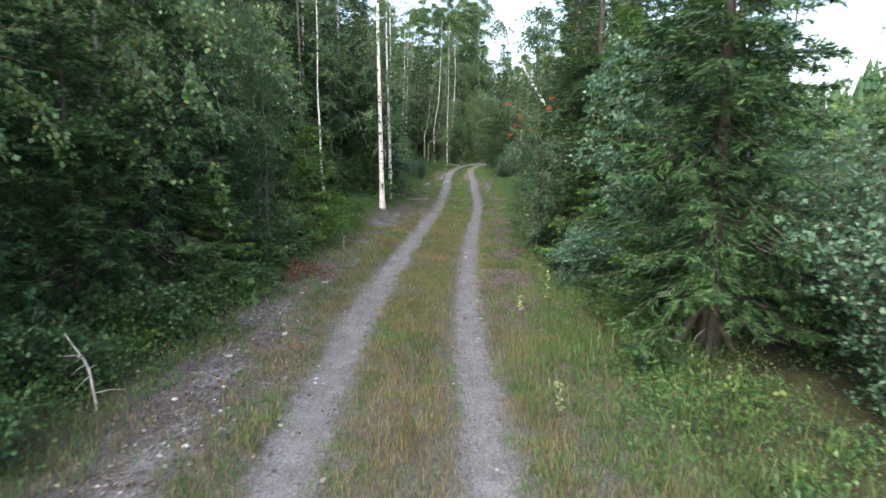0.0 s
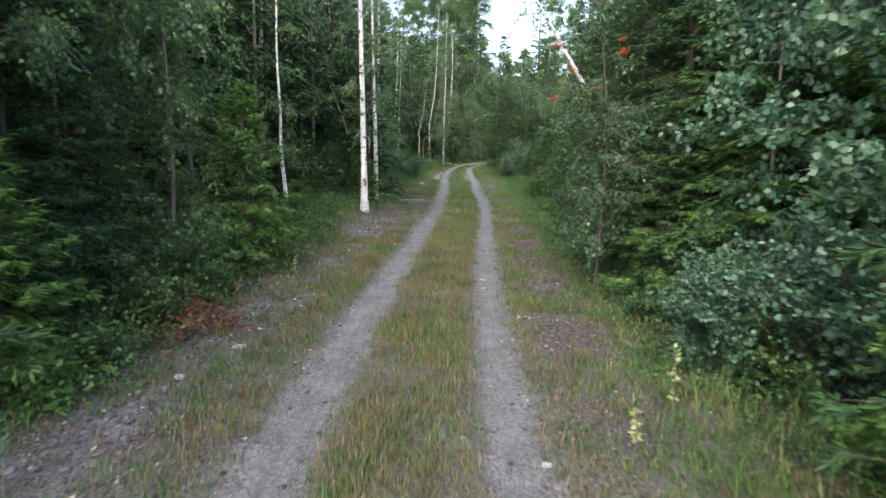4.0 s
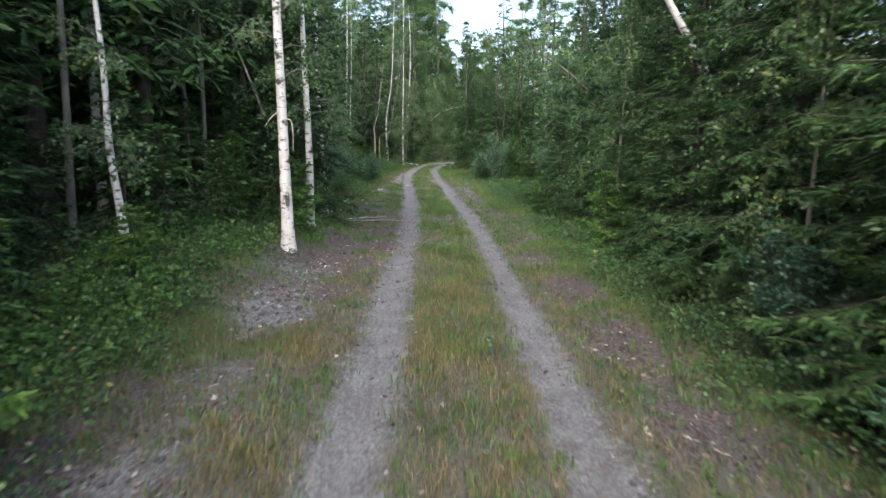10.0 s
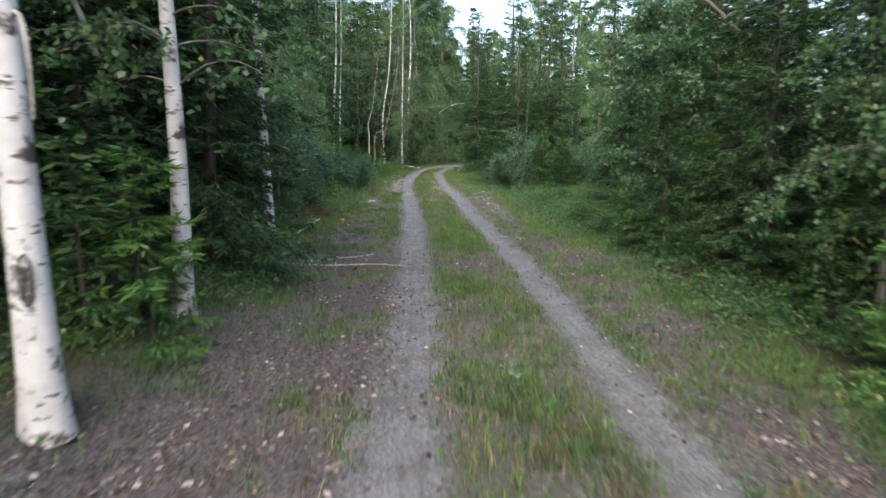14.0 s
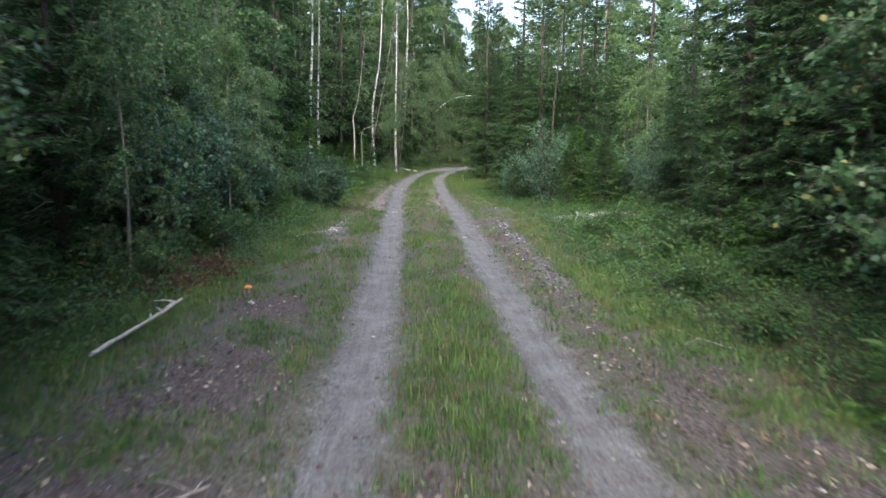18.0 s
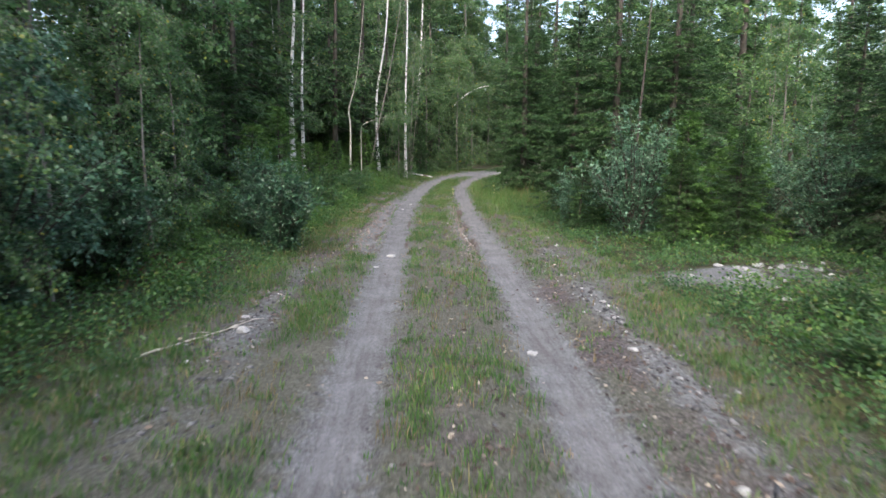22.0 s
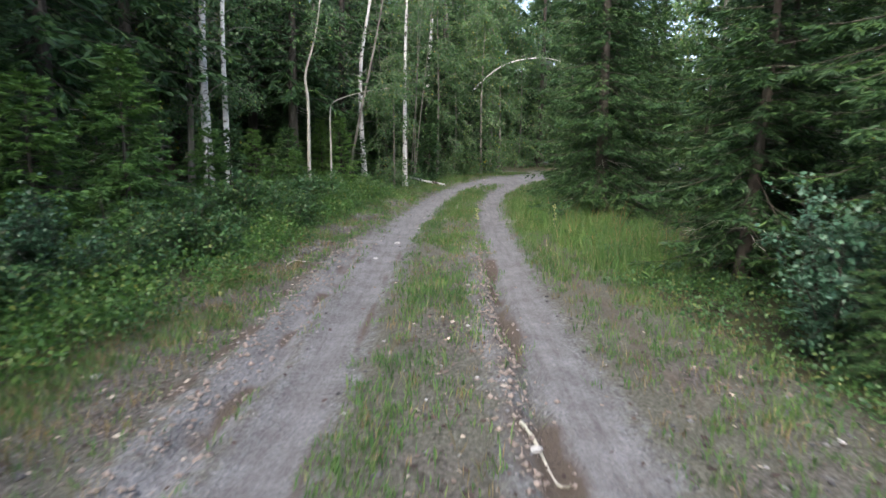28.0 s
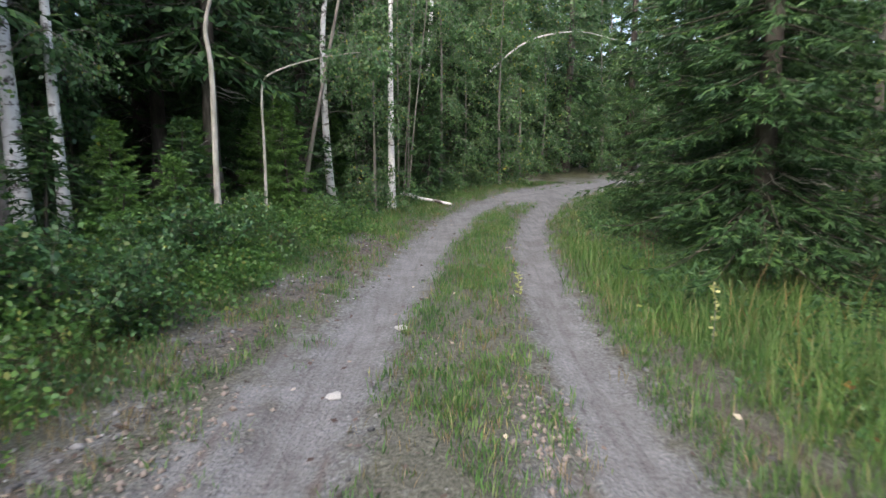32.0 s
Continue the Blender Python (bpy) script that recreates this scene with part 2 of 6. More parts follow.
def ground_material():
    """Forest floor, grass roots, leaf litter and gravel, laid out by the masks stored on the ground's corners."""
    m, n, l, b = material("track_and_forest_floor", 0.92, 0.2)

    def mask(name, wobble, scale):
        a = n.new("ShaderNodeAttribute")
        a.attribute_name = name
        v = noise_node(n, l, scale, 7.0)
        s = n.new("ShaderNodeMath")
        s.operation = "MULTIPLY_ADD"
        l.new(v.outputs[0], s.inputs[0])
        s.inputs[1].default_value = wobble
        o = n.new("ShaderNodeMath")
        o.operation = "ADD"
        l.new(a.outputs["Fac"], s.inputs[2])
        l.new(s.outputs[0], o.inputs[0])
        o.inputs[1].default_value = -wobble * 0.5
        r = n.new("ShaderNodeMapRange")
        r.inputs["From Min"].default_value, r.inputs["From Max"].default_value = 0.28, 0.72
        l.new(o.outputs[0], r.inputs["Value"])
        return r.outputs[0]

    fine, coarse = noise_node(n, l, 38.0, 8.0), noise_node(n, l, 3.0, 6.0)
    vor = n.new("ShaderNodeTexVoronoi")
    vor.inputs["Scale"].default_value = 42.0
    tc = n.new("ShaderNodeTexCoord")
    l.new(tc.outputs["Object"], vor.inputs["Vector"])
    floor_c = ramp(n, [(0.3, (0.026, 0.024, 0.016)), (0.5, (0.05, 0.05, 0.026)), (0.7, (0.08, 0.09, 0.036))])
    l.new(coarse.outputs[0], floor_c.inputs[0])
    grass_c = ramp(n, [(0.3, (0.046, 0.047, 0.038)), (0.5, (0.092, 0.093, 0.076)), (0.7, (0.162, 0.162, 0.138))])
    l.new(fine.outputs[0], grass_c.inputs[0])
    litter_c = ramp(n, [(0.3, (0.034, 0.029, 0.029)), (0.5, (0.084, 0.073, 0.073)), (0.7, (0.176, 0.158, 0.158))])
    l.new(fine.outputs[0], litter_c.inputs[0])
    grav_c = ramp(n, [(0.25, (0.08, 0.083, 0.088)), (0.5, (0.158, 0.166, 0.178)), (0.75, (0.285, 0.296, 0.312))])
    l.new(fine.outputs[0], grav_c.inputs[0])
    pebble = ramp(n, [(0.0, (1.25, 1.25, 1.24)), (0.25, (1.0, 1.0, 1.0)), (0.6, (0.72, 0.71, 0.7))])
    l.new(vor.outputs["Distance"], pebble.inputs[0])
    wear = ramp(n, [(0.35, (0.82, 0.80, 0.78)), (0.65, (1.15, 1.14, 1.13))])
    l.new(coarse.outputs[0], wear.inputs[0])
    grav = mix(n, l, 0.6, grav_c.outputs[0], pebble.outputs[0], "MULTIPLY")
    grav = mix(n, l, 1.0, grav, wear.outputs[0], "MULTIPLY")
    sand_c = ramp(n, [(0.3, (0.112, 0.117, 0.125)), (0.7, (0.192, 0.198, 0.21))])
    l.new(fine.outputs[0], sand_c.inputs[0])
    sand = mix(n, l, 1.0, sand_c.outputs[0], wear.outputs[0], "MULTIPLY")
    streak = noise_node(n, l, 4.0, 5.0, (4.5, 0.35, 1.0))
    sc = ramp(n, [(0.3, (0.78, 0.76, 0.75)), (0.5, (1.0, 0.985, 0.98)), (0.7, (1.14, 1.13, 1.13))])
    l.new(streak.outputs[0], sc.inputs[0])
    sand = mix(n, l, 1.0, sand, sc.outputs[0], "MULTIPLY")
    grav = mix(n, l, 0.7, grav, sc.outputs[0], "MULTIPLY")
    c = mix(n, l, mask("grassy", 0.7, 2.5), floor_c.outputs[0], grass_c.outputs[0])
    c = mix(n, l, mask("litter", 0.9, 3.0), c, litter_c.outputs[0])
    c = mix(n, l, mask("gravel", 1.7, 7.0), c, grav)
    c = mix(n, l, mask("sand", 1.4, 5.0), c, sand)
    c = mix(n, l, mask("mud", 0.8, 7.0), c, (0.085, 0.07, 0.058))
    l.new(c, b.inputs["Base Color"])
    h = n.new("ShaderNodeMath")
    h.operation = "MULTIPLY_ADD"
    l.new(vor.outputs["Distance"], h.inputs[0])
    h.inputs[1].default_value = -0.8
    l.new(fine.outputs[0], h.inputs[2])
    bump(n, l, h.outputs[0], b, 0.8, 0.02)
    return m


GROUND = ground_material()

# ---- plan: the two wheel tracks, the edges of the open strip, and the ground's height ----
L_Y = [-12, 0, 4.5, 8, 11, 14, 16.5, 19, 21, 23, 26, 31.5, 38, 42.5, 47, 49.3, 51, 53.9, 57, 59, 61, 65.8, 70, 76]
L_X = [-1.0, -1.08, -1.15, -1.2, -1.08, -0.94, -0.76, -0.66, -0.54, -0.42, -0.3, -0.2, -0.13, -0.09, -0.07, 0.02, 0.15, 0.5, 1.1, 1.7, 2.4, 4.9, 8.2, 15]
R_Y = [-12, 0, 4.5, 8, 11, 14, 16.5, 19, 21, 23, 26, 31.5, 35, 38, 42.3, 45, 49, 51, 54, 56.5, 59, 60, 62, 64, 68, 74]
R_X = [0.4, 0.33, 0.32, 0.26, 0.34, 0.49, 0.66, 0.83, 0.95, 1.1, 1.22, 1.34, 1.43, 1.57, 1.66, 1.66, 1.75, 1.77, 1.95, 2.3, 3.0, 3.45, 4.6, 6.0, 9.6, 16.5]
EL_Y = [-12, 0, 5, 8, 12.8, 17, 21, 24, 26, 29, 32, 35, 38, 41, 46, 50, 53, 57, 61, 66, 74]
EL_X = [-2.8, -2.8, -2.9, -2.5, -2.4, -2.6, -2.35, -1.6, -2.1, -2.7, -2.4, -2.2, -1.9, -1.8, -1.8, -1.5, -1.1, -0.4, 0.9, 3.4, 10]
ER_Y = [-12, 0, 6, 10, 13, 18, 20.5, 24, 27, 30, 35, 38, 41, 45, 49, 52, 55, 58, 61, 66, 74]
ER_X = [1.7, 1.7, 1.7, 1.7, 1.5, 2.0, 2.1, 2.4, 3.0, 2.7, 2.9, 3.4, 3.3, 3.0, 2.8, 2.8, 2.9, 3.8, 5.4, 9, 16]


def left_track(y):
    return np.interp(y, L_Y, L_X)


def right_track(y):
    return np.interp(y, R_Y, R_X)


def left_edge(y):
    return np.interp(y, EL_Y, EL_X)


def right_edge(y):
    return np.interp(y, ER_Y, ER_X)


def waves(x, y, seed, octaves=4, base=0.35):
    """A smooth random field about zero, of height one, from sums of turned sines."""
    r = np.random.default_rng(seed)
    out = 0.0
    for o in range(octaves):
        f = base * 1.9**o
        for _ in range(3):
            a, p = r.uniform(0, 2 * math.pi, 2)
            out = out + np.sin(f * (x * math.cos(a) + y * math.sin(a)) * 2 * math.pi + p) / (1.6**o)
    return out / 3.5


def bell(x, at, width):
    return np.exp(-(((x - at) / width) ** 2))


def band(y, y0, y1, soft=0.6):
    return np.clip((y - y0) / soft, 0, 1) * np.clip((y1 - y) / soft, 0, 1)


def ground_z(x, y):
    x, y = np.asarray(x, float), np.asarray(y, float)
    lt, rt, le, re = left_track(y), right_track(y), left_edge(y), right_edge(y)
    z = np.clip((y - 47) * 0.04, 0, 0.62)
    out_l, out_r = np.clip(le - x, 0, None), np.clip(x - re, 0, None)
    z = z + 0.25 * np.clip(out_l / 1.5, 0, 1) * (0.4 + 0.6 * band(y, 16, 30, 3)) + 0.02 * np.clip(out_l, 0, 40)
    z = z + 0.05 * np.clip(out_r / 2, 0, 1) - 0.012 * np.clip(out_r, 0, 40)
    z = z + 0.04 * bell(x, (lt + rt) / 2, 0.45) - 0.045 * bell(x, lt, 0.28) - 0.045 * bell(x, rt, 0.25)
    wet = band(y, 40.6, 49.3, 1.0)
    wob = 0.05 * np.sin(y * 2.3) + 0.04 * np.sin(y * 5.1 + 1)
    z = z - wet * 0.15 * bell(x, rt - 0.27 + wob * 0.6, 0.085) + wet * 0.05 * bell(x, rt - 0.45 + wob, 0.1)
    z = z - wet * 0.075 * bell(x, lt - 0.42 + wob, 0.1) + wet * 0.035 * bell(x, lt - 0.22 + wob, 0.08) + wet * 0.03 * bell(x, lt - 0.62, 0.1)
    z = z + band(y, 43, 51, 1.0) * 0.05 * np.clip((x - rt - 0.72 + wob) / 0.06, 0, 1) * np.clip((rt + 1.6 - x) / 0.6, 0, 1)
    z = z - band(y, 31, 41, 2) * 0.025 * bell(x, lt + 0.2, 0.05)
    z = z + 0.07 * band(y, 29, 40, 2) * bell(x, 2.1 + 0.04 * (y - 31) + wob, 0.16) + 0.05 * band(y, 34, 40.5, 2) * bell(x, -1.3 + wob, 0.16)
    z = z + 0.26 * band(y, 17, 24.5, 2) * np.clip((left_edge(y) + 0.45 - x) / 0.55, 0, 1)
    rough = 0.25 + 0.75 * np.clip((out_l + out_r) / 1.0, 0, 1)
    z = z + 0.05 * rough * waves(x, y, 5, 4, 0.3) + 0.008 * waves(x, y, 6, 3, 1.8)
    pile = np.exp(-(((x - 5.2) / 1.3) ** 2) - ((y - 39.6 - 0.25 * (x - 5)) / 0.5) ** 2)
    return z + 0.12 * pile


def masks(x, y):
    """How far gravel, litter, sand, mud and grass cover the ground at a place."""
    lt, rt, le, re = left_track(y), right_track(y), left_edge(y), right_edge(y)
    wet = band(y, 40.5, 50, 1.5)
    late = np.clip((y - 24) / 10, 0, 1)
    wide_l = 0.175 + 0.03 * late + 0.1 * np.clip((y - 46) / 3, 0, 1)
    wide_r = 0.15 + 0.08 * late
    stony = 0.0 * x
    loose = np.clip(0.72 + 0.55 * waves(x, y, 9, 3, 0.5), 0, 1.15)
    gravel = np.maximum(bell(x, lt, wide_l + 0.09) * 1.1, bell(x, rt, wide_r + 0.08) * 1.05)
    gravel = np.maximum(gravel, wet * (0.85 * bell(x, lt - 0.5, 0.3) + 0.8 * bell(x, rt - 0.42, 0.2)))
    stony = np.maximum(stony, loose * 0.9 * band(y, 1, 12.5, 1) * bell(x, -2.3, 0.45))
    stony = np.maximum(stony, loose * 0.7 * band(y, 10.5, 17, 1) * bell(x, -2.0, 0.4))
    stony = np.maximum(stony, loose * 1.2 * band(y, 16.4, 20.8, 1) * bell(x, -1.95, 0.42))
    stony = np.maximum(stony, loose * 0.66 * band(y, 11, 15, 1) * bell(x, 1.2, 0.2))
    stony = np.maximum(stony, loose * 1.15 * band(y, 30, 40, 1) * bell(x, 2.1 + 0.04 * (y - 31), 0.22))
    stony = np.maximum(stony, loose * 1.1 * band(y, 34, 40.5, 1) * bell(x, -1.3, 0.25))
    stony = np.maximum(stony, loose * 0.6 * band(y, 38, 44, 1) * bell(x, 2.75, 0.5))
    gravel = np.maximum(gravel, 1.15 * loose * np.exp(-(((x - 4.9) / 1.6) ** 2) - ((y - 39.3 - 0.25 * (x - 5)) / 0.6) ** 2))
    stony = np.maximum(stony, loose * 0.61 * band(y, 47, 56, 1) * bell(x, lt - 1.15, 0.35))
    gravel = np.maximum(gravel, np.clip((y - 57) / 3, 0, 1) * bell(x, (lt + rt) / 2, 1.1))
    gravel = np.maximum(gravel, 0.88 * np.clip(loose, 0.55, 1.1) * band(y, 16.4, 20.9, 1.0) * bell(x, -1.95, 0.52))
    gravel = np.maximum(gravel, 0.75 * stony)
    litter = 1.3 * band(y, 17.5, 29, 1.5) * bell(x, le + 0.8, 0.85)
    litter = np.maximum(litter, 0.95 * band(y, 25.2, 27.6, 0.8) * band(x, -2.2, 1.3, 0.5))
    litter = np.maximum(litter, 1.05 * band(y, 24.5, 32.5, 1.5) * bell(x, -1.35, 0.5))
    litter = np.maximum(litter, 0.95 * band(y, 7, 30, 2) * bell(x, rt + 0.75, 0.42))
    litter = np.maximum(litter, 0.68 * band(y, 24.5, 29.5, 1) * bell(x, 2.5, 0.6))
    litter = np.maximum(litter, 0.9 * band(y, 1, 17, 2) * bell(x, -2.3, 0.6))
    litter = np.maximum(litter, 0.72 * band(y, 27, 41, 2) * bell(x, 1.98, 0.42))
    litter = np.maximum(litter, 0.55 * band(y, 39, 46, 2) * bell(x, 2.6, 0.5))
    litter = np.maximum(litter, 0.42 * band(y, 29, 48, 3) * bell(x, (lt + rt) / 2, 0.4))
    litter = np.maximum(litter, 0.55 * band(y, 35, 58, 2) * bell(x, le + 0.6, 0.42))
    litter = litter * np.clip(0.8 + 0.7 * waves(x, y, 12, 4, 0.5), 0.1, 1.15)
    sand = np.maximum(bell(x, lt, wide_l * 0.75) * (0.5 + 0.5 * late), bell(x, rt, wide_r * 0.85) * (0.5 + 0.5 * late))
    sand = np.maximum(sand, 0.75 * band(y, 42, 52, 2) * bell(x, lt - 0.42, 0.2))
    sand = np.maximum(sand, np.clip((y - 57) / 3, 0, 1) * bell(x, (lt + rt) / 2, 0.9))
    mud = wet * np.clip(0.65 + 0.9 * waves(x, y, 15, 3, 0.8), 0, 1.2) * (1.2 * bell(x, rt - 0.27, 0.09) + 0.6 * bell(x, rt - 0.45, 0.12) + 0.95 * bell(x, lt - 0.42 + 0.03 * np.sin(y * 2.3), 0.07) + 0.85 * bell(x, lt - 0.78 + 0.04 * np.sin(y * 1.7), 0.08) + 0.7 * bell(x, lt + 0.2, 0.05))
    mud = np.maximum(mud, 0.62 * band(y, 43, 51, 1.0) * bell(x, rt + 0.72 - 0.05 * np.sin(y * 2.3) - 0.04 * np.sin(y * 5.1 + 1), 0.09))
    mud = np.maximum(mud, 0.5 * band(y, 25.6, 27.0, 0.5) * band(x, -2, 0.2, 0.5))
    grassy = np.clip((x - le + 0.5) / 0.6, 0, 1) * np.clip((re + 0.5 - x) / 0.6, 0, 1)
    return {"gravel": gravel, "litter": litter, "sand": sand, "mud": mud, "grassy": grassy, "stony": stony}


# ---- mesh helpers ----
def raw_mesh(name, verts, faces, smooth=False):
    """A mesh from an array of corners and an array of faces that all have as many corners."""
    verts, faces = np.asarray(verts, np.float32), np.asarray(faces, np.int32)
    me = bpy.data.meshes.new(name)
    me.vertices.add(len(verts))
    me.vertices.foreach_set("co", verts.ravel())
    k = faces.shape[1]
    me.loops.add(faces.size)
    me.loops.foreach_set("vertex_index", faces.ravel())
    me.polygons.add(len(faces))
    me.polygons.foreach_set("loop_start", np.arange(0, faces.size, k, dtype=np.int32))
    if smooth:
        me.polygons.foreach_set("use_smooth", np.ones(len(faces), bool))
    me.update(calc_edges=True)
    return me


def part(name, me, mat, parent=None, label=""):
    me.materials.append(mat)
    ob = new(name, me)
    if parent is not None:
        ob.parent = parent
    return tagged(ob, label)


def unit(v):
    return v / np.maximum(np.linalg.norm(v, axis=-1, keepdims=True), 1e-9)


def blades(base, way, length, width, rng, fold=0.15, level=0.0):
    """One pointed leaf a place: its corners and its face."""
    n = len(base)
    side = unit(np.cross(way, unit(rng.normal(size=(n, 3))) * (1 - level) + np.array([0, 0, level])))
    up = np.cross(side, way)
    length, width = np.reshape(length, (-1, 1)), np.reshape(width, (-1, 1))
    mid = base + way * length * 0.48
    v = np.stack([base, mid + side * width + up * fold * width, base + way * length, mid - side * width + up * fold * width], 1)
    return v.reshape(-1, 3), np.arange(4 * n).reshape(-1, 4)


def tubes(paths, radii, sides=5):
    """Tapered round stems along paths (m, k, 3) with radii (m, k)."""
    paths, radii = np.asarray(paths, float), np.asarray(radii, float)
    m, k = radii.shape
    t = unit(np.gradient(paths, axis=1))
    ref = np.where(np.abs(t[..., 2:3]) > 0.8, np.array([1.0, 0, 0]), np.array([0, 0, 1.0]))
    a = unit(np.cross(t, ref))
    b = np.cross(t, a)
    ang = np.arange(sides) * 2 * math.pi / sides
    ring = a[:, :, None] * np.cos(ang)[:, None] + b[:, :, None] * np.sin(ang)[:, None]
    v = paths[:, :, None] + ring * radii[:, :, None, None]
    i = np.arange(m * k * sides).reshape(m, k, sides)
    j = np.roll(i, -1, 2)
    f = np.stack([i[:, :-1], j[:, :-1], j[:, 1:], i[:, 1:]], -1).reshape(-1, 4)
    return v.reshape(-1, 3), f


def join(*pieces):
    vs, fs, n = [], [], 0
    for v, f in pieces:
        vs.append(v)
        fs.append(f + n)
        n += len(v)
    return np.concatenate(vs), np.concatenate(fs)


def trunk_tube(path, radius, sides=10, flare=1.5, top=0.15):
    path = np.asarray(path, float)
    s = np.linspace(0, 1, len(path))
    r = radius * (1 - s * (1 - top)) * (1 + (flare - 1) * np.exp(-s * 26))
    return tubes(path[None], r[None], sides)


# ---- trees ----
def spruce_parts(seed, height, spread, bare, detail=1.0, dead=10, card=1.0, bend=0.05):
    """A Norway spruce: trunk, whorled boughs that sag and lift at the tip, and flat sprays of needles."""
    rng = np.random.default_rng(seed)
    ts = np.linspace(0, 1, 12)
    ph = rng.uniform(0, 6.3, 2)
    path = np.stack([bend * np.sin(ts * 4 + ph[0]) - bend * np.sin(ph[0]), bend * np.sin(ts * 3 + ph[1]) - bend * np.sin(ph[1]), ts * height], 1)
    radius = 0.012 * height + 0.015
    trunk = trunk_tube(path, radius, 9, 1.45, 0.08)
    dense = 58 * min(1.0, 0.3 + 0.7 * detail)
    low, high = min(height, 4.8), max(0.0, height - 4.8)
    nb_low, nb_high = int((low - min(bare, low)) * dense), int(high * dense * 0.45)
    nb = nb_low + nb_high
    rise_to = np.concatenate([rng.uniform(min(bare, low), low, nb_low), rng.uniform(low, height, nb_high)])
    rel = np.sort((rise_to - bare) / (height - bare)).clip(0, 1)
    h = bare + rel * (height - bare) * 0.985
    az = np.arange(nb) * 2.4 + rng.normal(0, 0.5, nb)
    ln = spread * (1 - rel) ** 0.72 * rng.uniform(0.3, 1.12, nb) + 0.10
    el = -0.22 + 0.95 * rel**1.6 + rng.normal(0, 0.1, nb)
    sag = (0.34 * (1 - rel) + 0.06) * rng.uniform(0.5, 1.3, nb)
    out = np.stack([np.cos(az), np.sin(az), 0 * az], 1)
    foot = np.stack([np.interp(h, path[:, 2], path[:, 0]), np.interp(h, path[:, 2], path[:, 1]), h], 1)

    def bough(s, i):
        s = s[:, None]
        rise = np.sin(el[i])[:, None] * s - sag[i][:, None] * s**2 + 0.75 * sag[i][:, None] * s**4
        return foot[i] + ln[i][:, None] * (out[i] * s * np.cos(el[i])[:, None] + np.array([0, 0, 1.0]) * rise)

    every = np.arange(nb)
    knots = 5 if detail > 0.6 else 3
    stations = np.linspace(0, 1, knots)
    limb_paths = np.stack([bough(np.full(nb, s), every) for s in stations], 1)
    limb_r = (0.003 + 0.005 * ln)[:, None] * np.linspace(1, 0.25, knots)[None]
    limbs = tubes(limb_paths, limb_r, 3)
    per = np.maximum(4, (ln / 0.075 * min(detail, 1.2))).astype(int)
    i = np.repeat(every, per)
    s = np.clip(rng.uniform(0.06, 1.0, len(i)) ** 0.85, 0, 1)
    p0, p1 = bough(s, i), bough(np.clip(s + 0.03, 0, 1.05), i)
    along = unit(p1 - p0 + 1e-6)
    side = np.where(rng.random(len(i)) < 0.5, -1.0, 1.0)[:, None]
    across = unit(np.cross(along, np.array([0, 0, 1.0]))) * side
    tl = (0.30 * ln[i] * (1 - s) + 0.09) * rng.uniform(0.6, 1.25, len(i))
    down = np.array([0, 0, -1.0])
    tw = unit(along * 0.75 + across * rng.uniform(0.35, 1.0, len(i))[:, None] + down * rng.uniform(0.0, 0.55, len(i))[:, None])
    v1 = blades(p0, tw, tl, np.full(len(i), 0.006 if detail > 0.6 else 0.013 * card), rng)
    m = max(3, int(round((12.5 if detail > 0.6 else 9.0) * min(detail, 1.1))))
    j = np.repeat(np.arange(len(i)), m)
    u = rng.uniform(0.1, 1.0, len(j))
    q = p0[j] + tw[j] * (tl[j] * u)[:, None]
    lat = unit(np.cross(tw[j], np.array([0, 0, 1.0])) + 1e-6) * np.where(rng.random(len(j)) < 0.5, -1.0, 1.0)[:, None]
    d = unit(tw[j] * 0.9 + lat * 0.75 + rng.normal(0, 0.3, (len(j), 3)) + down * 0.15)
    v2 = blades(q, d, rng.uniform(0.055, 0.125, len(j)) * card, rng.uniform(0.007, 0.0125, len(j)) * (1.0 if detail > 0.6 else 1.35) * card, rng, 0.15, 0.45)
    crown = join(v1, v2)
    dead_t = None
    if dead:
        hz = rng.uniform(0.12, max(0.25, min(bare + 0.9, height * 0.4)), dead)
        da, dl = rng.uniform(0, 6.3, dead), rng.uniform(0.35, 0.8, dead) * min(1.2, spread)
        k = np.linspace(0, 1, 5)
        dp = np.stack([np.stack([np.cos(da) * dl * t, np.sin(da) * dl * t, hz - 0.25 * dl * t**1.5 + 0.03 * np.sin(9 * t + da)], 1) for t in k], 1)
        dead_t = tubes(dp, np.linspace(0.009, 0.002, 5)[None].repeat(dead, 0), 4)
        n2 = dead * 3
        b = rng.integers(0, dead, n2)
        st = rng.uniform(0.3, 0.9, n2)
        root = np.stack([np.cos(da[b]) * dl[b] * st, np.sin(da[b]) * dl[b] * st, hz[b] - 0.25 * dl[b] * st**1.5], 1)
        w = unit(np.stack([np.cos(da[b] + rng.normal(0, 0.7, n2)), np.sin(da[b] + rng.normal(0, 0.7, n2)), rng.normal(-0.2, 0.3, n2)], 1))
        tp = np.stack([root + w * (0.18 * t) for t in (0, 0.5, 1)], 1)
        dead_t = join(dead_t, tubes(tp, np.array([[0.004, 0.003, 0.001]]).repeat(n2, 0), 3))
    return trunk, limbs, crown, dead_t


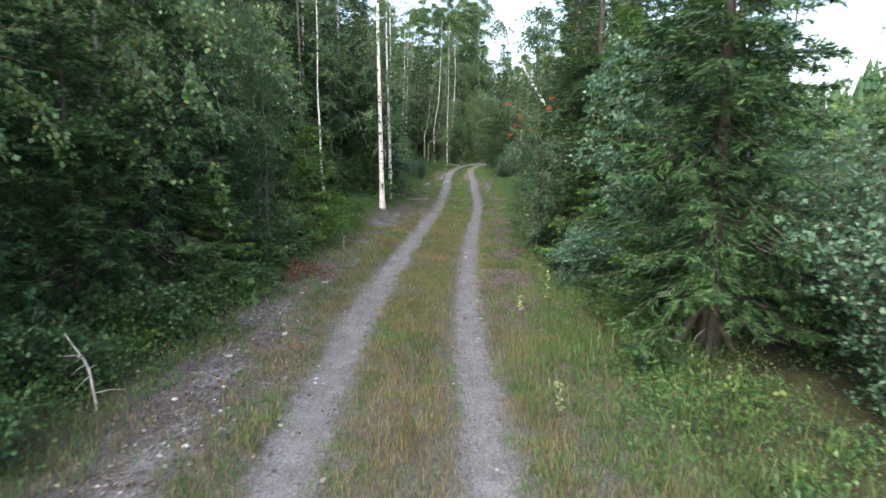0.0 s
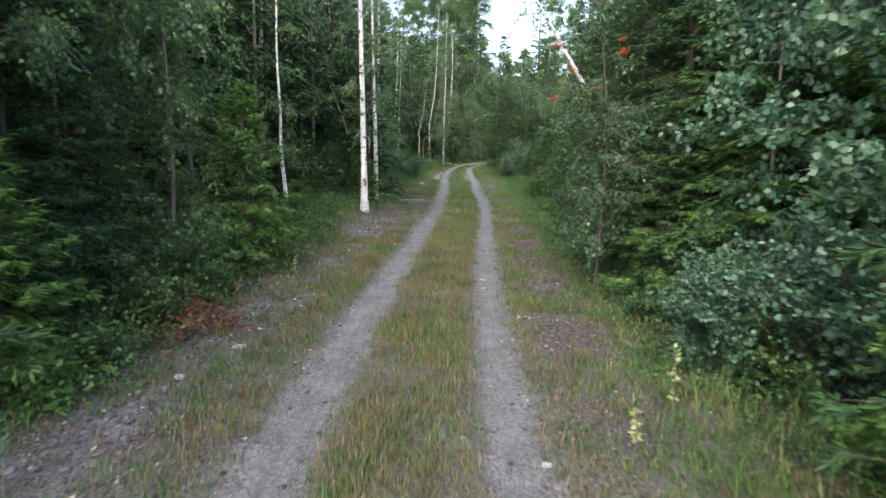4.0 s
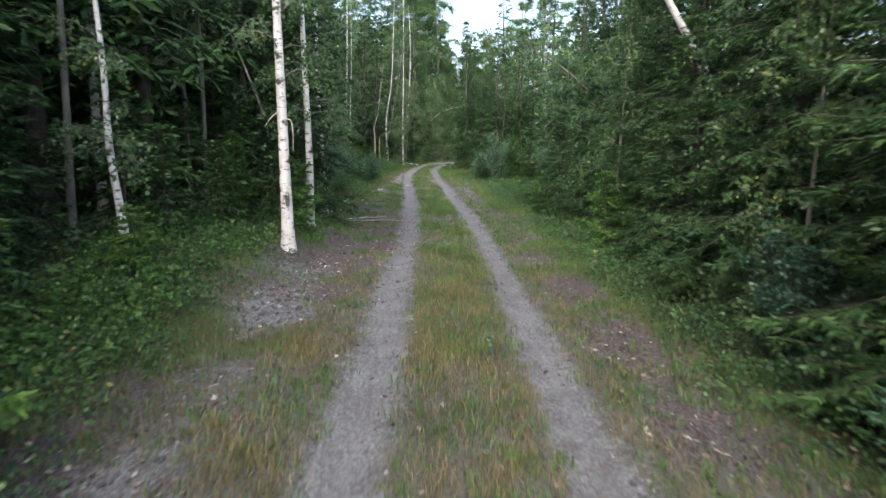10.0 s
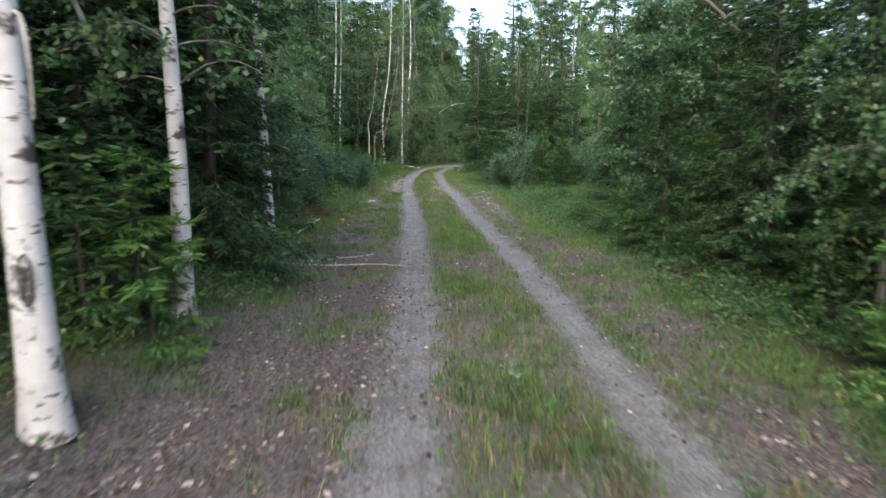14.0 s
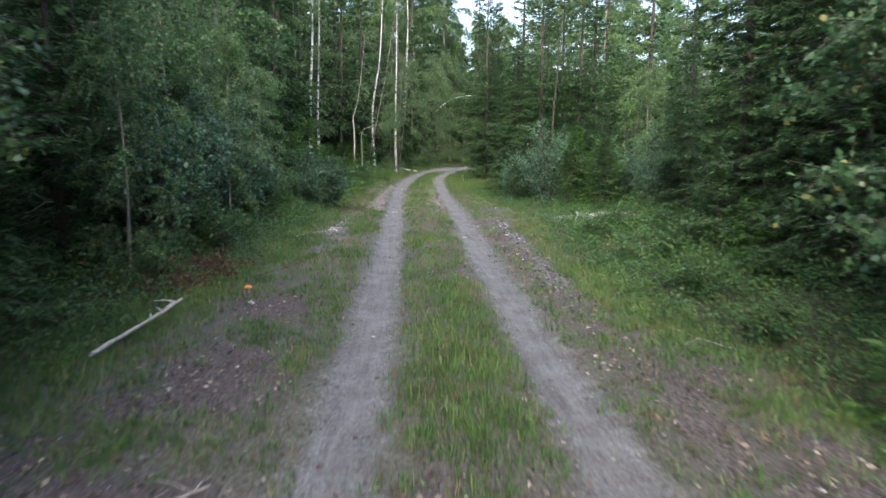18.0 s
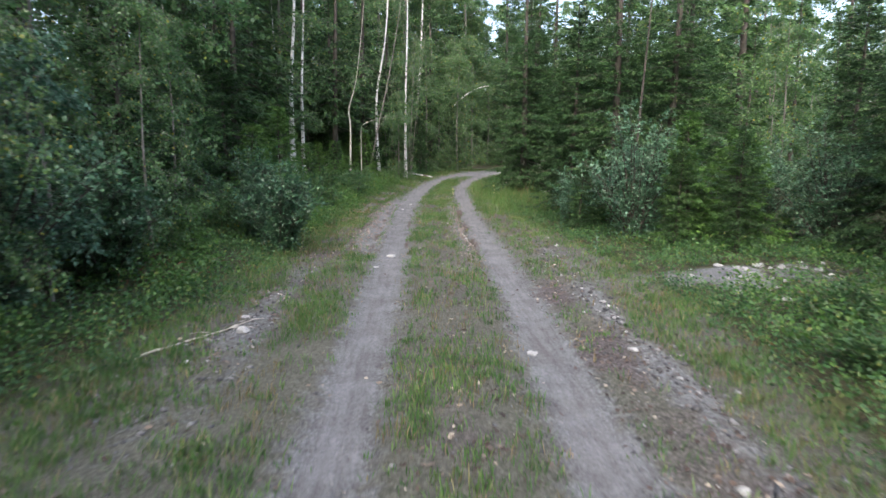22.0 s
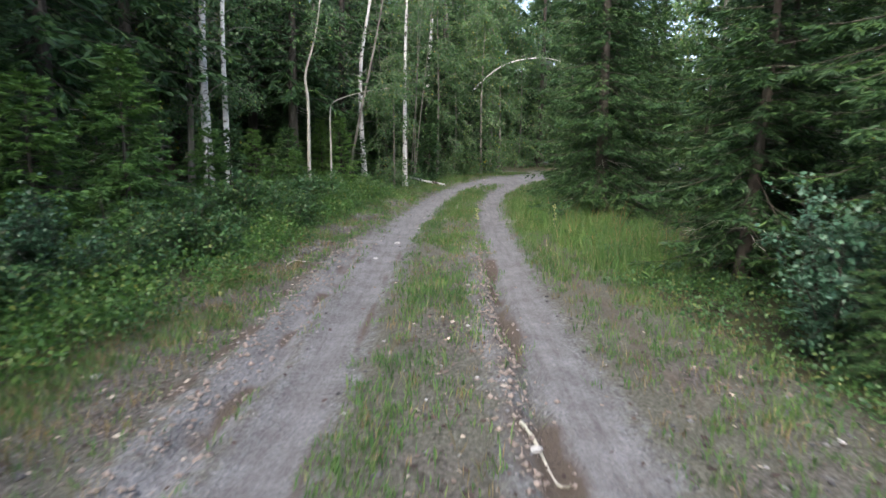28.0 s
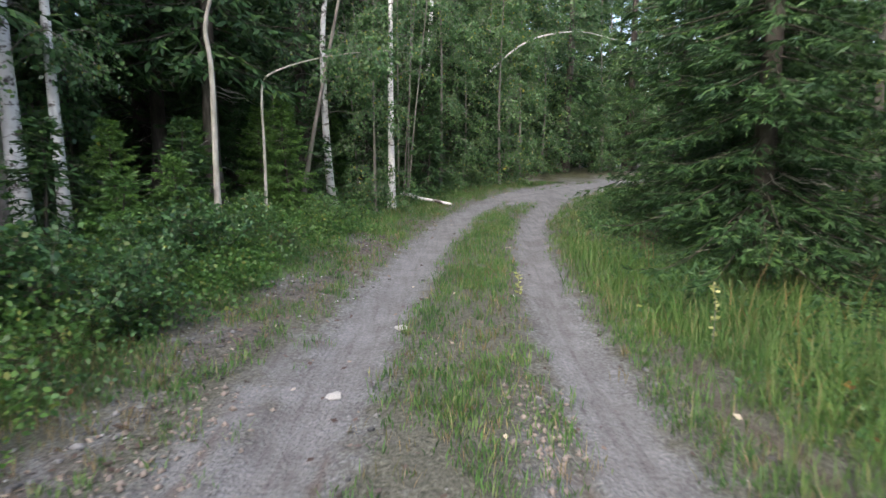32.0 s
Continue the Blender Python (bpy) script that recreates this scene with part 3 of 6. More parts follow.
def birch_parts(seed, height, radius, crown_from, spread, leaves, leaf, path=None, sides=10, hang=0.5, limbs_a_metre=5.0):
    """A birch or another slender broadleaf tree: trunk, rising limbs with hanging tips, and many small leaves on them."""
    rng = np.random.default_rng(seed)
    if path is None:
        s = np.linspace(0, 1, 16)
        a, p = rng.uniform(0.03, 0.12, 2) * height / 8, rng.uniform(0, 6.3, 2)
        path = np.stack([a[0] * (np.sin(s * 5 + p[0]) - np.sin(p[0])), a[1] * (np.sin(s * 4 + p[1]) - np.sin(p[1])), s * height], 1)
    path = np.asarray(path, float)
    k = np.linspace(0, 1, len(path))
    trunk = trunk_tube(path, radius, sides, 1.35, 0.12)
    nl = max(5, int((height - crown_from) * limbs_a_metre))
    rel = np.sort(rng.uniform(0, 1, nl))
    at = (crown_from + rel * (height - crown_from) * 0.97) / height
    foot = np.stack([np.interp(at, k, path[:, c]) for c in range(3)], 1)
    az = np.arange(nl) * 2.4 + rng.normal(0, 0.6, nl)
    ln = spread * (0.35 + 0.65 * np.sin(np.clip(0.15 + rel * 0.95, 0, 1) * math.pi)) * rng.uniform(0.6, 1.2, nl)
    up = rng.uniform(0.25, 0.95, nl)
    out = np.stack([np.cos(az), np.sin(az), 0 * az], 1)

    def limb(s, i):
        s = s[:, None]
        rise = up[i][:, None] * s - (up[i][:, None] * 0.6 + hang * 0.55) * s**2.2
        return foot[i] + ln[i][:, None] * (out[i] * s * 0.85 + np.array([0, 0, 1.0]) * rise)

    every = np.arange(nl)
    lp = np.stack([limb(np.full(nl, s), every) for s in np.linspace(0, 1, 7)], 1)
    lr = np.maximum(0.003, radius * 0.13 * (1 - 0.5 * rel))[:, None] * np.linspace(1, 0.2, 7)[None]
    limbs = tubes(lp, lr, 4)
    per_twig = 9
    nt = max(8, leaves // per_twig)
    i = rng.integers(0, nl, nt)
    s = rng.uniform(0.25, 1.05, nt)
    root = limb(s, i) + rng.normal(0, 0.05, (nt, 3))
    tw = unit(np.stack([rng.normal(0, 0.7, nt), rng.normal(0, 0.7, nt), rng.normal(-hang, 0.45, nt)], 1) + out[i] * 0.4)
    tl = rng.uniform(0.12, 0.42, nt) * (0.6 + 0.4 * spread)
    j = np.repeat(np.arange(nt), per_twig)
    u = rng.uniform(0, 1, len(j))
    q = root[j] + tw[j] * (tl[j] * u)[:, None] + np.array([0, 0, -1.0]) * (hang * 0.3 * tl[j] * u**2)[:, None] + rng.normal(0, 0.018, (len(j), 3))
    d = unit(tw[j] * 0.5 + rng.normal(0, 0.65, (len(j), 3)) + np.array([0, 0, -0.3]))
    ll = leaf * rng.uniform(0.65, 1.2, len(j))
    crown = blades(q, d, ll, ll * 0.4, rng, 0.25, 0.45)
    twigs = tubes(np.stack([root, root + tw * tl[:, None]], 1), np.array([[0.0028, 0.001]]).repeat(nt, 0), 3)
    return trunk, join(limbs, twigs), crown


def bush_parts(seed, height, spread, stems, leaves, leaf, upright=0.5):
    """A leafy bush: thin stems from one foot and leaves on side shoots all over them."""
    rng = np.random.default_rng(seed)
    az, tilt = rng.uniform(0, 6.3, stems), rng.uniform(0.05, 1.0, stems) ** 0.7
    reach, tall = spread * tilt, height * (1 - 0.45 * tilt**2) * rng.uniform(0.75, 1.05, stems)
    start = np.stack([np.cos(az), np.sin(az), 0 * az], 1) * 0.06

    def stem(s, i):
        return start[i] + np.stack([np.cos(az[i]) * reach[i] * s**1.25, np.sin(az[i]) * reach[i] * s**1.25, tall[i] * (s - 0.12 * s**3) / 0.88], 1)

    every = np.arange(stems)
    sp = np.stack([stem(np.full(stems, s), every) for s in np.linspace(0, 1, 6)], 1)
    wood = tubes(sp, (0.004 + 0.006 * height) * np.linspace(1, 0.15, 6)[None].repeat(stems, 0), 4)
    per = 8
    nt = max(10, leaves // per)
    i, s = rng.integers(0, stems, nt), rng.uniform(0.04, 1.0, nt)
    root = stem(s, i)
    tw = unit(np.stack([rng.normal(0, 1, nt), rng.normal(0, 1, nt), rng.normal(upright, 0.5, nt)], 1))
    tl = rng.uniform(0.06, 0.3, nt) * (0.5 + 0.5 * height)
    j = np.repeat(np.arange(nt), per)
    u = rng.uniform(0.1, 1, len(j))
    q = root[j] + tw[j] * (tl[j] * u)[:, None] + rng.normal(0, 0.012, (len(j), 3))
    d = unit(tw[j] * 0.6 + rng.normal(0, 0.6, (len(j), 3)))
    ll = leaf * rng.uniform(0.6, 1.25, len(j))
    crown = blades(q, d, ll, ll * 0.38, rng, 0.25, 0.6)
    crown[0][:, 2] = np.maximum(crown[0][:, 2], 0.02)
    twigs = tubes(np.stack([root, root + tw * tl[:, None]], 1), np.array([[0.0025, 0.001]]).repeat(nt, 0), 3)
    return join(wood, twigs), crown


MADE = {}


def plant(name, label, category, group, pieces):
    ob = tagged(new(name), label, category, group)
    for piece, (geometry, mat, tag) in pieces.items():
        if geometry is not None:
            made = part(piece, raw_mesh(piece, *geometry, smooth=piece in ("trunk", "branchwork")), mat, ob, tag)
            if piece != "trunk":
                tagged(made, kind="stuff")
    return ob


def spruce(label, *args, needle=None, **kw):
    def build():
        trunk, limbs, crown, dead = spruce_parts(*args, **kw)
        return plant("spruce", label, "spruce tree", "spruces beside the track", {
            "trunk": (trunk, SPRUCE_BARK, "rough grey-brown trunk"), "branchwork": (limbs, SPRUCE_BARK, ""),
            "crown": (crown, needle or NEEDLE, "sagging green needle boughs"), "dead_twig_work": (dead, DEAD_WOOD, "bare grey dead twigs")})
    return build


def birch(label, *args, bark_mat=None, leaf_mat=None, tree=("birch", "birch tree"), **kw):
    def build():
        trunk, limbs, crown = birch_parts(*args, **kw)
        return plant(tree[0], label, tree[1], "birches beside the track" if "birch" in tree[0] else "small broadleaf trees", {
            "trunk": (trunk, bark_mat or BIRCH_BARK, "white trunk with black marks" if bark_mat is None else "thin grey-brown trunk"),
            "branchwork": (limbs, GREY_BARK, ""), "crown": (crown, leaf_mat or BIRCH_LEAF, "small hanging green leaves" if "birch" in tree[0] else "")})
    return build


def bush(name, label, leaf_mat, *args, **kw):
    def build():
        wood, crown = bush_parts(*args, **kw)
        return plant(name, label, "bush", "bushes beside the track", {"stem_work": (wood, SPRUCE_BARK, ""), "foliage": (crown, leaf_mat, "")})
    return build


# ---- ground ----
def graded(lo, hi, step, far, grow=1.35):
    inner = list(np.arange(lo, hi + step / 2, step))
    s, a = step, inner[0]
    left = []
    while a > far[0]:
        s *= grow
        a -= s
        left.append(a)
    s, a = step, inner[-1]
    right = []
    while a < far[1]:
        s *= grow
        a += s
        right.append(a)
    return np.array(left[::-1] + inner + right)


def build_ground():
    xs, ys = graded(-4.2, 6.6, 0.09, (-600, 600)), graded(1.0, 62.0, 0.11, (-600, 700))
    x, y = np.meshgrid(xs, ys)
    z = ground_z(x, y)
    far = np.clip((np.hypot(x, y - 30) - 60) / 60, 0, 1)
    z = z * (1 - far) + far * 0.3
    v = np.stack([x, y, z], -1).reshape(-1, 3)
    i = np.arange(len(v)).reshape(len(ys), len(xs))
    f = np.stack([i[:-1, :-1], i[:-1, 1:], i[1:, 1:], i[1:, :-1]], -1).reshape(-1, 4)
    me = raw_mesh("ground", v, f, smooth=True)
    for key, value in masks(x.ravel(), y.ravel()).items():
        if key == "stony":
            continue
        me.attributes.new(key, "FLOAT", "POINT").data.foreach_set("value", np.asarray(value, np.float32))
    ob = part("ground", me, GROUND)
    return tagged(ob, "forest floor with a two-rut gravel track across it", "ground", kind="structure")


build_ground()

# ---- kinds of tree ----
KINDS = {
    "spruce_tall_a": spruce("tall dark green spruce with boughs down to the undergrowth", 11, 9.0, 1.65, 0.45, 1.0, 14),
    "spruce_tall_b": spruce("tall spruce with grey dead twigs under green boughs", 12, 8.5, 1.5, 1.0, 1.0, 40),
    "spruce_mid_a": spruce("middling green spruce with dense low boughs", 13, 5.5, 1.35, 0.2, 1.0, 6),
    "spruce_mid_b": spruce("middling spruce with sagging olive green boughs", 14, 4.6, 1.2, 0.3, 1.0, 10),
    "spruce_bright": spruce("fresh green spruce with bright outstretched boughs", 22, 4.8, 1.4, 0.25, 1.0, 14, needle=YOUNG_NEEDLE),
    "spruce_small_a": spruce("young bright green spruce in the grass", 15, 2.5, 0.85, 0.06, 1.15, 0, needle=YOUNG_NEEDLE),
    "spruce_small_b": spruce("young spruce with wide low boughs", 16, 1.9, 0.8, 0.05, 1.2, 0, needle=YOUNG_NEEDLE),
    "spruce_tiny": spruce("knee-high spruce seedling with fresh green shoots", 17, 1.1, 0.5, 0.03, 1.3, 3, needle=YOUNG_NEEDLE),
    "spruce_far_a": spruce("forest spruce with a bare lower trunk", 18, 12.0, 1.9, 0.9, 0.32, 10, card=2.7),
    "spruce_far_b": spruce("slim forest spruce standing among birches", 19, 10.0, 1.6, 0.5, 0.32, 8, card=2.7),
    "spruce_far_c": spruce("broad forest spruce in the shade", 20, 8.0, 1.8, 0.2, 0.34, 6, card=2.6),
    # filler tree: a high crown added to shade the ground beneath it
    "shade_spruce": spruce("tall filler spruce, bare-trunked, its wide crown added to shade the woods", 23, 11.0, 2.1, 2.5, 0.4, 16, card=2.3),
    "birch_tall_a": birch("tall white birch with a high thin crown", 31, 13.0, 0.095, 3.4, 1.5, 5200, 0.055),
    "birch_tall_b": birch("slender white birch with hanging twigs", 32, 12.0, 0.07, 2.6, 1.3, 5200, 0.055),
    "birch_thin": birch("thin grey birch stem with few leaves", 33, 10.0, 0.045, 3.2, 0.9, 2000, 0.055, bark_mat=GREY_BARK),
    "birch_mid_a": birch("leafy young birch with drooping branches", 34, 6.5, 0.045, 0.4, 1.4, 9500, 0.062, hang=0.8, limbs_a_metre=7, bark_mat=GREY_BARK, tree=("young_birch", "birch tree")),
    "birch_mid_b": birch("leafy birch leaning over the verge", 35, 5.2, 0.04, 0.3, 1.3, 9000, 0.062, hang=0.7, limbs_a_metre=7, bark_mat=GREY_BARK, tree=("young_birch", "birch tree")),
    "birch_far_a": birch("pale forest birch behind the spruces", 36, 13.0, 0.075, 1.2, 1.9, 15000, 0.088, bark_mat=GREY_BARK, sides=7, limbs_a_metre=3),
    "birch_far_b": birch("slim grey-stemmed forest birch with a loose crown", 37, 10.0, 0.045, 0.6, 1.8, 8500, 0.088, bark_mat=GREY_BARK, sides=7, limbs_a_metre=3),
    "birch_back": birch("tall full-crowned birch at the far end of the track", 39, 19.0, 0.1, 2.0, 2.9, 40000, 0.09, bark_mat=GREY_BARK, sides=7, limbs_a_metre=3),
    "birch_low": birch("bushy young birch in the forest shade", 38, 5.0, 0.03, 0.15, 1.3, 6000, 0.078, bark_mat=GREY_BARK, sides=6, limbs_a_metre=5, tree=("young_birch", "birch tree")),
    "spruce_low": spruce("low shaded spruce under the taller trees", 21, 2.6, 1.05, 0.05, 0.4, 0, card=2.0),
    "willow_a": bush("willow_bush", "blue-green willow bush with small rounded leaves", WILLOW_LEAF, 41, 2.2, 0.95, 28, 10000, 0.05),
    "willow_b": bush("willow_bush", "dense dark green leafy bush on the verge", WILLOW_LEAF, 42, 1.5, 0.7, 20, 6500, 0.054),
    "round_bush": bush("leafy_bush", "rounded dark green broadleaf bush on the verge", BUSH_LEAF, 45, 1.5, 0.72, 26, 7500, 0.055),
    "goat_willow": birch("young goat willow with broad blue-green leaves", 46, 4.3, 0.03, 0.9, 1.1, 5200, 0.078, hang=0.2, limbs_a_metre=9, bark_mat=GREY_BARK, leaf_mat=WILLOW_LEAF, tree=("goat_willow", "willow tree")),
    "rowan_young": birch("young rowan with yellowing leaves over the verge", 47, 4.4, 0.02, 0.6, 1.3, 7500, 0.07, hang=0.3, limbs_a_metre=8, bark_mat=GREY_BARK, leaf_mat=ROWAN_LEAF, tree=("rowan", "rowan tree")),
    "birch_over": birch("drooping birch hanging over the low spruces", 48, 6.2, 0.045, 1.9, 1.7, 10000, 0.066, hang=1.0, limbs_a_metre=8, bark_mat=GREY_BARK),
    "shrub_a": bush("leafy_shrub", "green leafy shrub among the undergrowth", BIRCH_LEAF, 43, 1.2, 0.7, 14, 3600, 0.06),
    "shrub_b": bush("leafy_shrub", "low bright green shrub at the track's edge", BERRY_BUSH, 44, 0.75, 0.55, 14, 2600, 0.055),
}


def put(key, x, y, size=1.0, turn=None, lean=0.0, label=""):
    turn = (x * 137.0 + y * 71.0) % 360 if turn is None else turn
    if key in MADE:
        old = MADE[key].scale[0]
        m = Matrix.LocRotScale((x, y, float(ground_z(x, y)) - 0.03), Euler((radians(lean), 0, radians(turn))), (size / old,) * 3)
        ob = copy_thing(MADE[key], m)
    else:
        ob = KINDS[key]()
        ob.matrix_basis = Matrix.LocRotScale((x, y, float(ground_z(x, y)) - 0.03), Euler((radians(lean), 0, radians(turn))), (size,) * 3)
        MADE[key] = ob
    return tagged(ob, label)


# ---- trees and bushes of the first rows, by stretch of the track ----
FIRST_ROW = [
    # left side, start of the track
    ("spruce_mid_a", -4.1, 8.2, 1.0), ("spruce_mid_a", -4.9, 10.3, 0.85), ("spruce_mid_b", -4.9, 6.0, 1.0), ("spruce_mid_b", -5.6, 8.2, 1.0), ("birch_over", -4.3, 7.5, 1.0), ("birch_over", -4.5, 9.4, 1.05), ("birch_over", -4.6, 5.2, 1.0), ("birch_over", -4.2, 3.4, 0.95), ("birch_over", -4.9, 12.2, 1.1),
    ("spruce_mid_b", -3.95, 9.9, 0.8), ("birch_mid_a", -4.6, 11.6, 1.0), ("birch_mid_b", -3.9, 12.9, 0.9), ("birch_mid_a", -5.4, 13.4, 1.1),
    ("birch_mid_b", -4.5, 15.2, 1.1), ("birch_mid_a", -5.2, 9.2, 0.95), ("shrub_b", -3.4, 6.6, 1.0), ("shrub_b", -3.7, 5.2, 1.1), ("shrub_a", -3.2, 11.7, 0.9),
    ("shrub_a", -3.3, 12.6, 0.8), ("shrub_b", -3.0, 9.4, 0.6), ("spruce_small_a", -3.05, 13.7, 1.05), ("spruce_small_b", -3.9, 15.9, 0.9), ("shrub_b", -3.1, 10.6, 0.8),
    ("birch_mid_b", -5.0, 4.0, 1.0), ("shrub_a", -3.7, 14.7, 0.8), ("spruce_tall_b", -9.0, 13.0, 1.0), ("birch_tall_b", -9.4, 14.0, 1.0), ("birch_mid_a", -4.2, 2.6, 1.0),
    ("spruce_mid_a", -4.3, 6.9, 0.85), ("spruce_mid_b", -4.0, 11.0, 0.8), ("birch_mid_a", -4.3, 13.9, 0.8), ("birch_mid_b", -6.0, 11.0, 1.2), ("birch_mid_a", -6.6, 14.5, 1.3), ("spruce_small_b", -3.5, 8.9, 0.9),
    ("birch_mid_b", -5.6, 16.6, 1.1), ("shrub_b", -3.2, 7.9, 0.7), ("shrub_b", -3.3, 3.9, 0.9), ("willow_b", -3.8, 3.0, 0.8),
    # left side, birch stand
    ("birch_thin", -4.8, 19.5, 1.1), ("birch_thin", -4.0, 22.5, 1.0), ("birch_thin", -5.0, 27.3, 1.2), ("birch_thin", -4.4, 22.9, 1.1), ("birch_tall_b", -5.6, 23.0, 0.9),
    ("birch_thin", -6.2, 20.6, 1.2), ("spruce_tall_b", -3.7, 24.3, 0.95), ("spruce_mid_a", -2.75, 25.1, 1.1), ("spruce_tiny", -2.3, 22.2, 1.1), ("spruce_low", -2.62, 21.9, 0.5), ("spruce_low", -3.1, 23.2, 0.75), ("spruce_small_a", -3.4, 21.9, 0.6),
    ("spruce_tall_a", -3.6, 26.4, 1.0), ("spruce_small_b", -2.7, 26.0, 0.9), ("spruce_tall_a", -4.0, 29.0, 0.85), ("spruce_mid_b", -3.9, 27.9, 0.9), ("spruce_tiny", -3.5, 18.1, 0.7), ("shrub_b", -3.3, 17.2, 0.6),
    ("spruce_tall_b", -6.0, 17.2, 1.0), ("spruce_tall_b", -5.6, 21.6, 1.0), ("shrub_b", -3.0, 20.3, 0.5), ("birch_tall_a", -4.6, 25.4, 0.95),
    ("spruce_mid_a", -5.1, 18.1, 0.85), ("spruce_mid_b", -5.0, 20.9, 0.9), ("spruce_mid_a", -5.9, 19.4, 1.0), ("spruce_mid_b", -4.2, 23.6, 0.8), ("spruce_mid_a", -5.3, 16.2, 0.9), ("spruce_low", -4.3, 19.9, 0.8), ("spruce_low", -4.4, 17.0, 0.8), ("spruce_low", -3.9, 21.4, 0.7),
    # tall spruces added for their shade over the birch stand
    ("shade_spruce", -6.0, 17.9, 1.0), ("shade_spruce", -4.5, 21.3, 0.95), ("shade_spruce", -5.4, 20.0, 1.1), ("shade_spruce", -5.6, 16.9, 0.9), ("shade_spruce", -6.2, 22.4, 1.1), ("shade_spruce", -4.9, 24.4, 1.0), ("shade_spruce", -6.6, 18.6, 1.1), ("shade_spruce", -6.6, 15.2, 0.9),
    ("birch_tall_b", -4.9, 20.6, 0.95), ("birch_tall_a", -5.3, 22.0, 0.9), ("spruce_low", -3.3, 20.9, 0.55), ("spruce_low", -3.6, 19.6, 0.6), ("spruce_low", -3.5, 22.6, 0.8), ("spruce_mid_b", -3.5, 24.9, 0.7),
    # left side, middle
    ("spruce_tall_a", -4.6, 30.0, 1.0), ("spruce_mid_a", -4.2, 32.1, 0.95), ("birch_mid_b", -3.7, 33.6, 0.8), ("birch_mid_a", -4.0, 35.3, 0.85), ("spruce_tall_b", -5.0, 34.3, 1.0),
    ("birch_mid_b", -3.9, 36.9, 0.8), ("spruce_tall_a", -5.2, 37.3, 1.0), ("birch_mid_a", -4.4, 39.2, 0.9), ("round_bush", -3.5, 33.0, 1.3), ("willow_a", -3.7, 34.4, 1.15), ("willow_a", -3.5, 36.6, 1.1), ("round_bush", -3.3, 38.3, 1.0), ("birch_over", -4.6, 35.4, 0.8), ("birch_over", -4.3, 32.8, 0.75), ("shrub_a", -3.3, 34.8, 0.8),
    ("shrub_a", -3.5, 38.2, 0.9), ("round_bush", -1.98, 41.3, 1.0), ("spruce_mid_b", -4.3, 41.0, 1.0), ("birch_mid_b", -4.4, 43.2, 0.8), ("shrub_a", -3.2, 42.3, 0.9),
    ("birch_tall_b", -6.0, 40.0, 1.0), ("spruce_tiny", -3.0, 40.2, 0.7),
    ("birch_mid_b", -3.2, 31.6, 0.62), ("birch_mid_a", -3.2, 36.1, 0.6), ("birch_mid_b", -3.4, 39.8, 0.7), ("round_bush", -3.1, 43.6, 1.1), ("shrub_a", -2.9, 33.9, 0.8), ("birch_mid_a", -5.4, 32.4, 1.1),
    ("round_bush", -2.7, 42.3, 0.7), ("birch_mid_b", -5.2, 42.2, 1.1), ("shrub_b", -2.7, 44.8, 0.9), ("shrub_b", -2.5, 46.4, 0.9), ("shrub_b", -2.3, 49.0, 0.8), ("shrub_a", -2.0, 51.6, 0.7), ("shrub_a", -1.6, 53.4, 0.7),
    ("shrub_b", -2.9, 50.4, 1.0), ("shrub_a", -1.0, 55.2, 0.6), ("spruce_small_b", -2.2, 53.0, 0.6), ("spruce_small_a", -3.2, 53.6, 0.6),
    # tall spruces added to darken the woods behind the birches at the bend
    ("shade_spruce", -5.2, 52.2, 1.0), ("shade_spruce", -5.0, 55.4, 1.05), ("shade_spruce", -3.0, 56.2, 0.95), ("shade_spruce", -6.2, 54.2, 1.1), ("shade_spruce", -2.2, 59.2, 1.0), ("shade_spruce", -4.4, 57.4, 1.0), ("shade_spruce", -4.9, 49.2, 0.9),
    ("shrub_a", -2.8, 47.2, 0.75), ("shrub_b", -2.3, 47.8, 1.1), ("shrub_a", -3.3, 49.6, 0.8), ("shrub_b", -2.6, 50.6, 1.2), ("spruce_low", -3.5, 52.6, 0.6), ("spruce_low", -2.7, 54.4, 0.6), ("shrub_b", -1.9, 52.6, 1.1), ("shrub_b", -1.6, 50.6, 0.9), ("round_bush", -2.9, 45.8, 0.7), ("spruce_mid_b", -4.4, 54.6, 0.6), ("spruce_mid_a", -3.4, 57.2, 0.6), ("spruce_low", -1.6, 57.2, 0.7), ("spruce_low", -0.8, 58.9, 0.8), ("spruce_low", 0.4, 60.2, 0.7),
    # left side, towards the bend
    ("spruce_mid_a", -5.0, 45.4, 1.0), ("spruce_mid_b", -4.7, 47.8, 0.9), ("spruce_small_a", -3.5, 48.6, 1.05), ("spruce_small_b", -3.9, 47.3, 1.1), ("spruce_small_a", -4.3, 50.2, 1.0), ("spruce_tall_b", -5.8, 50.2, 1.0), ("spruce_tiny", -3.1, 47.0, 0.8),
    ("spruce_small_b", -3.4, 51.4, 0.8), ("spruce_tiny", -2.6, 52.5, 0.9), ("spruce_small_b", -2.9, 55.2, 0.8), ("spruce_small_a", -1.7, 56.0, 0.75), ("spruce_small_b", -1.9, 60.4, 0.9),
    ("spruce_tall_b", -3.4, 58.3, 1.0), ("spruce_mid_a", 0.3, 61.4, 0.7), ("spruce_tall_a", -1.2, 61.6, 0.95), ("spruce_tall_b", 0.9, 63.4, 1.0), ("spruce_mid_b", 1.9, 64.0, 0.8),
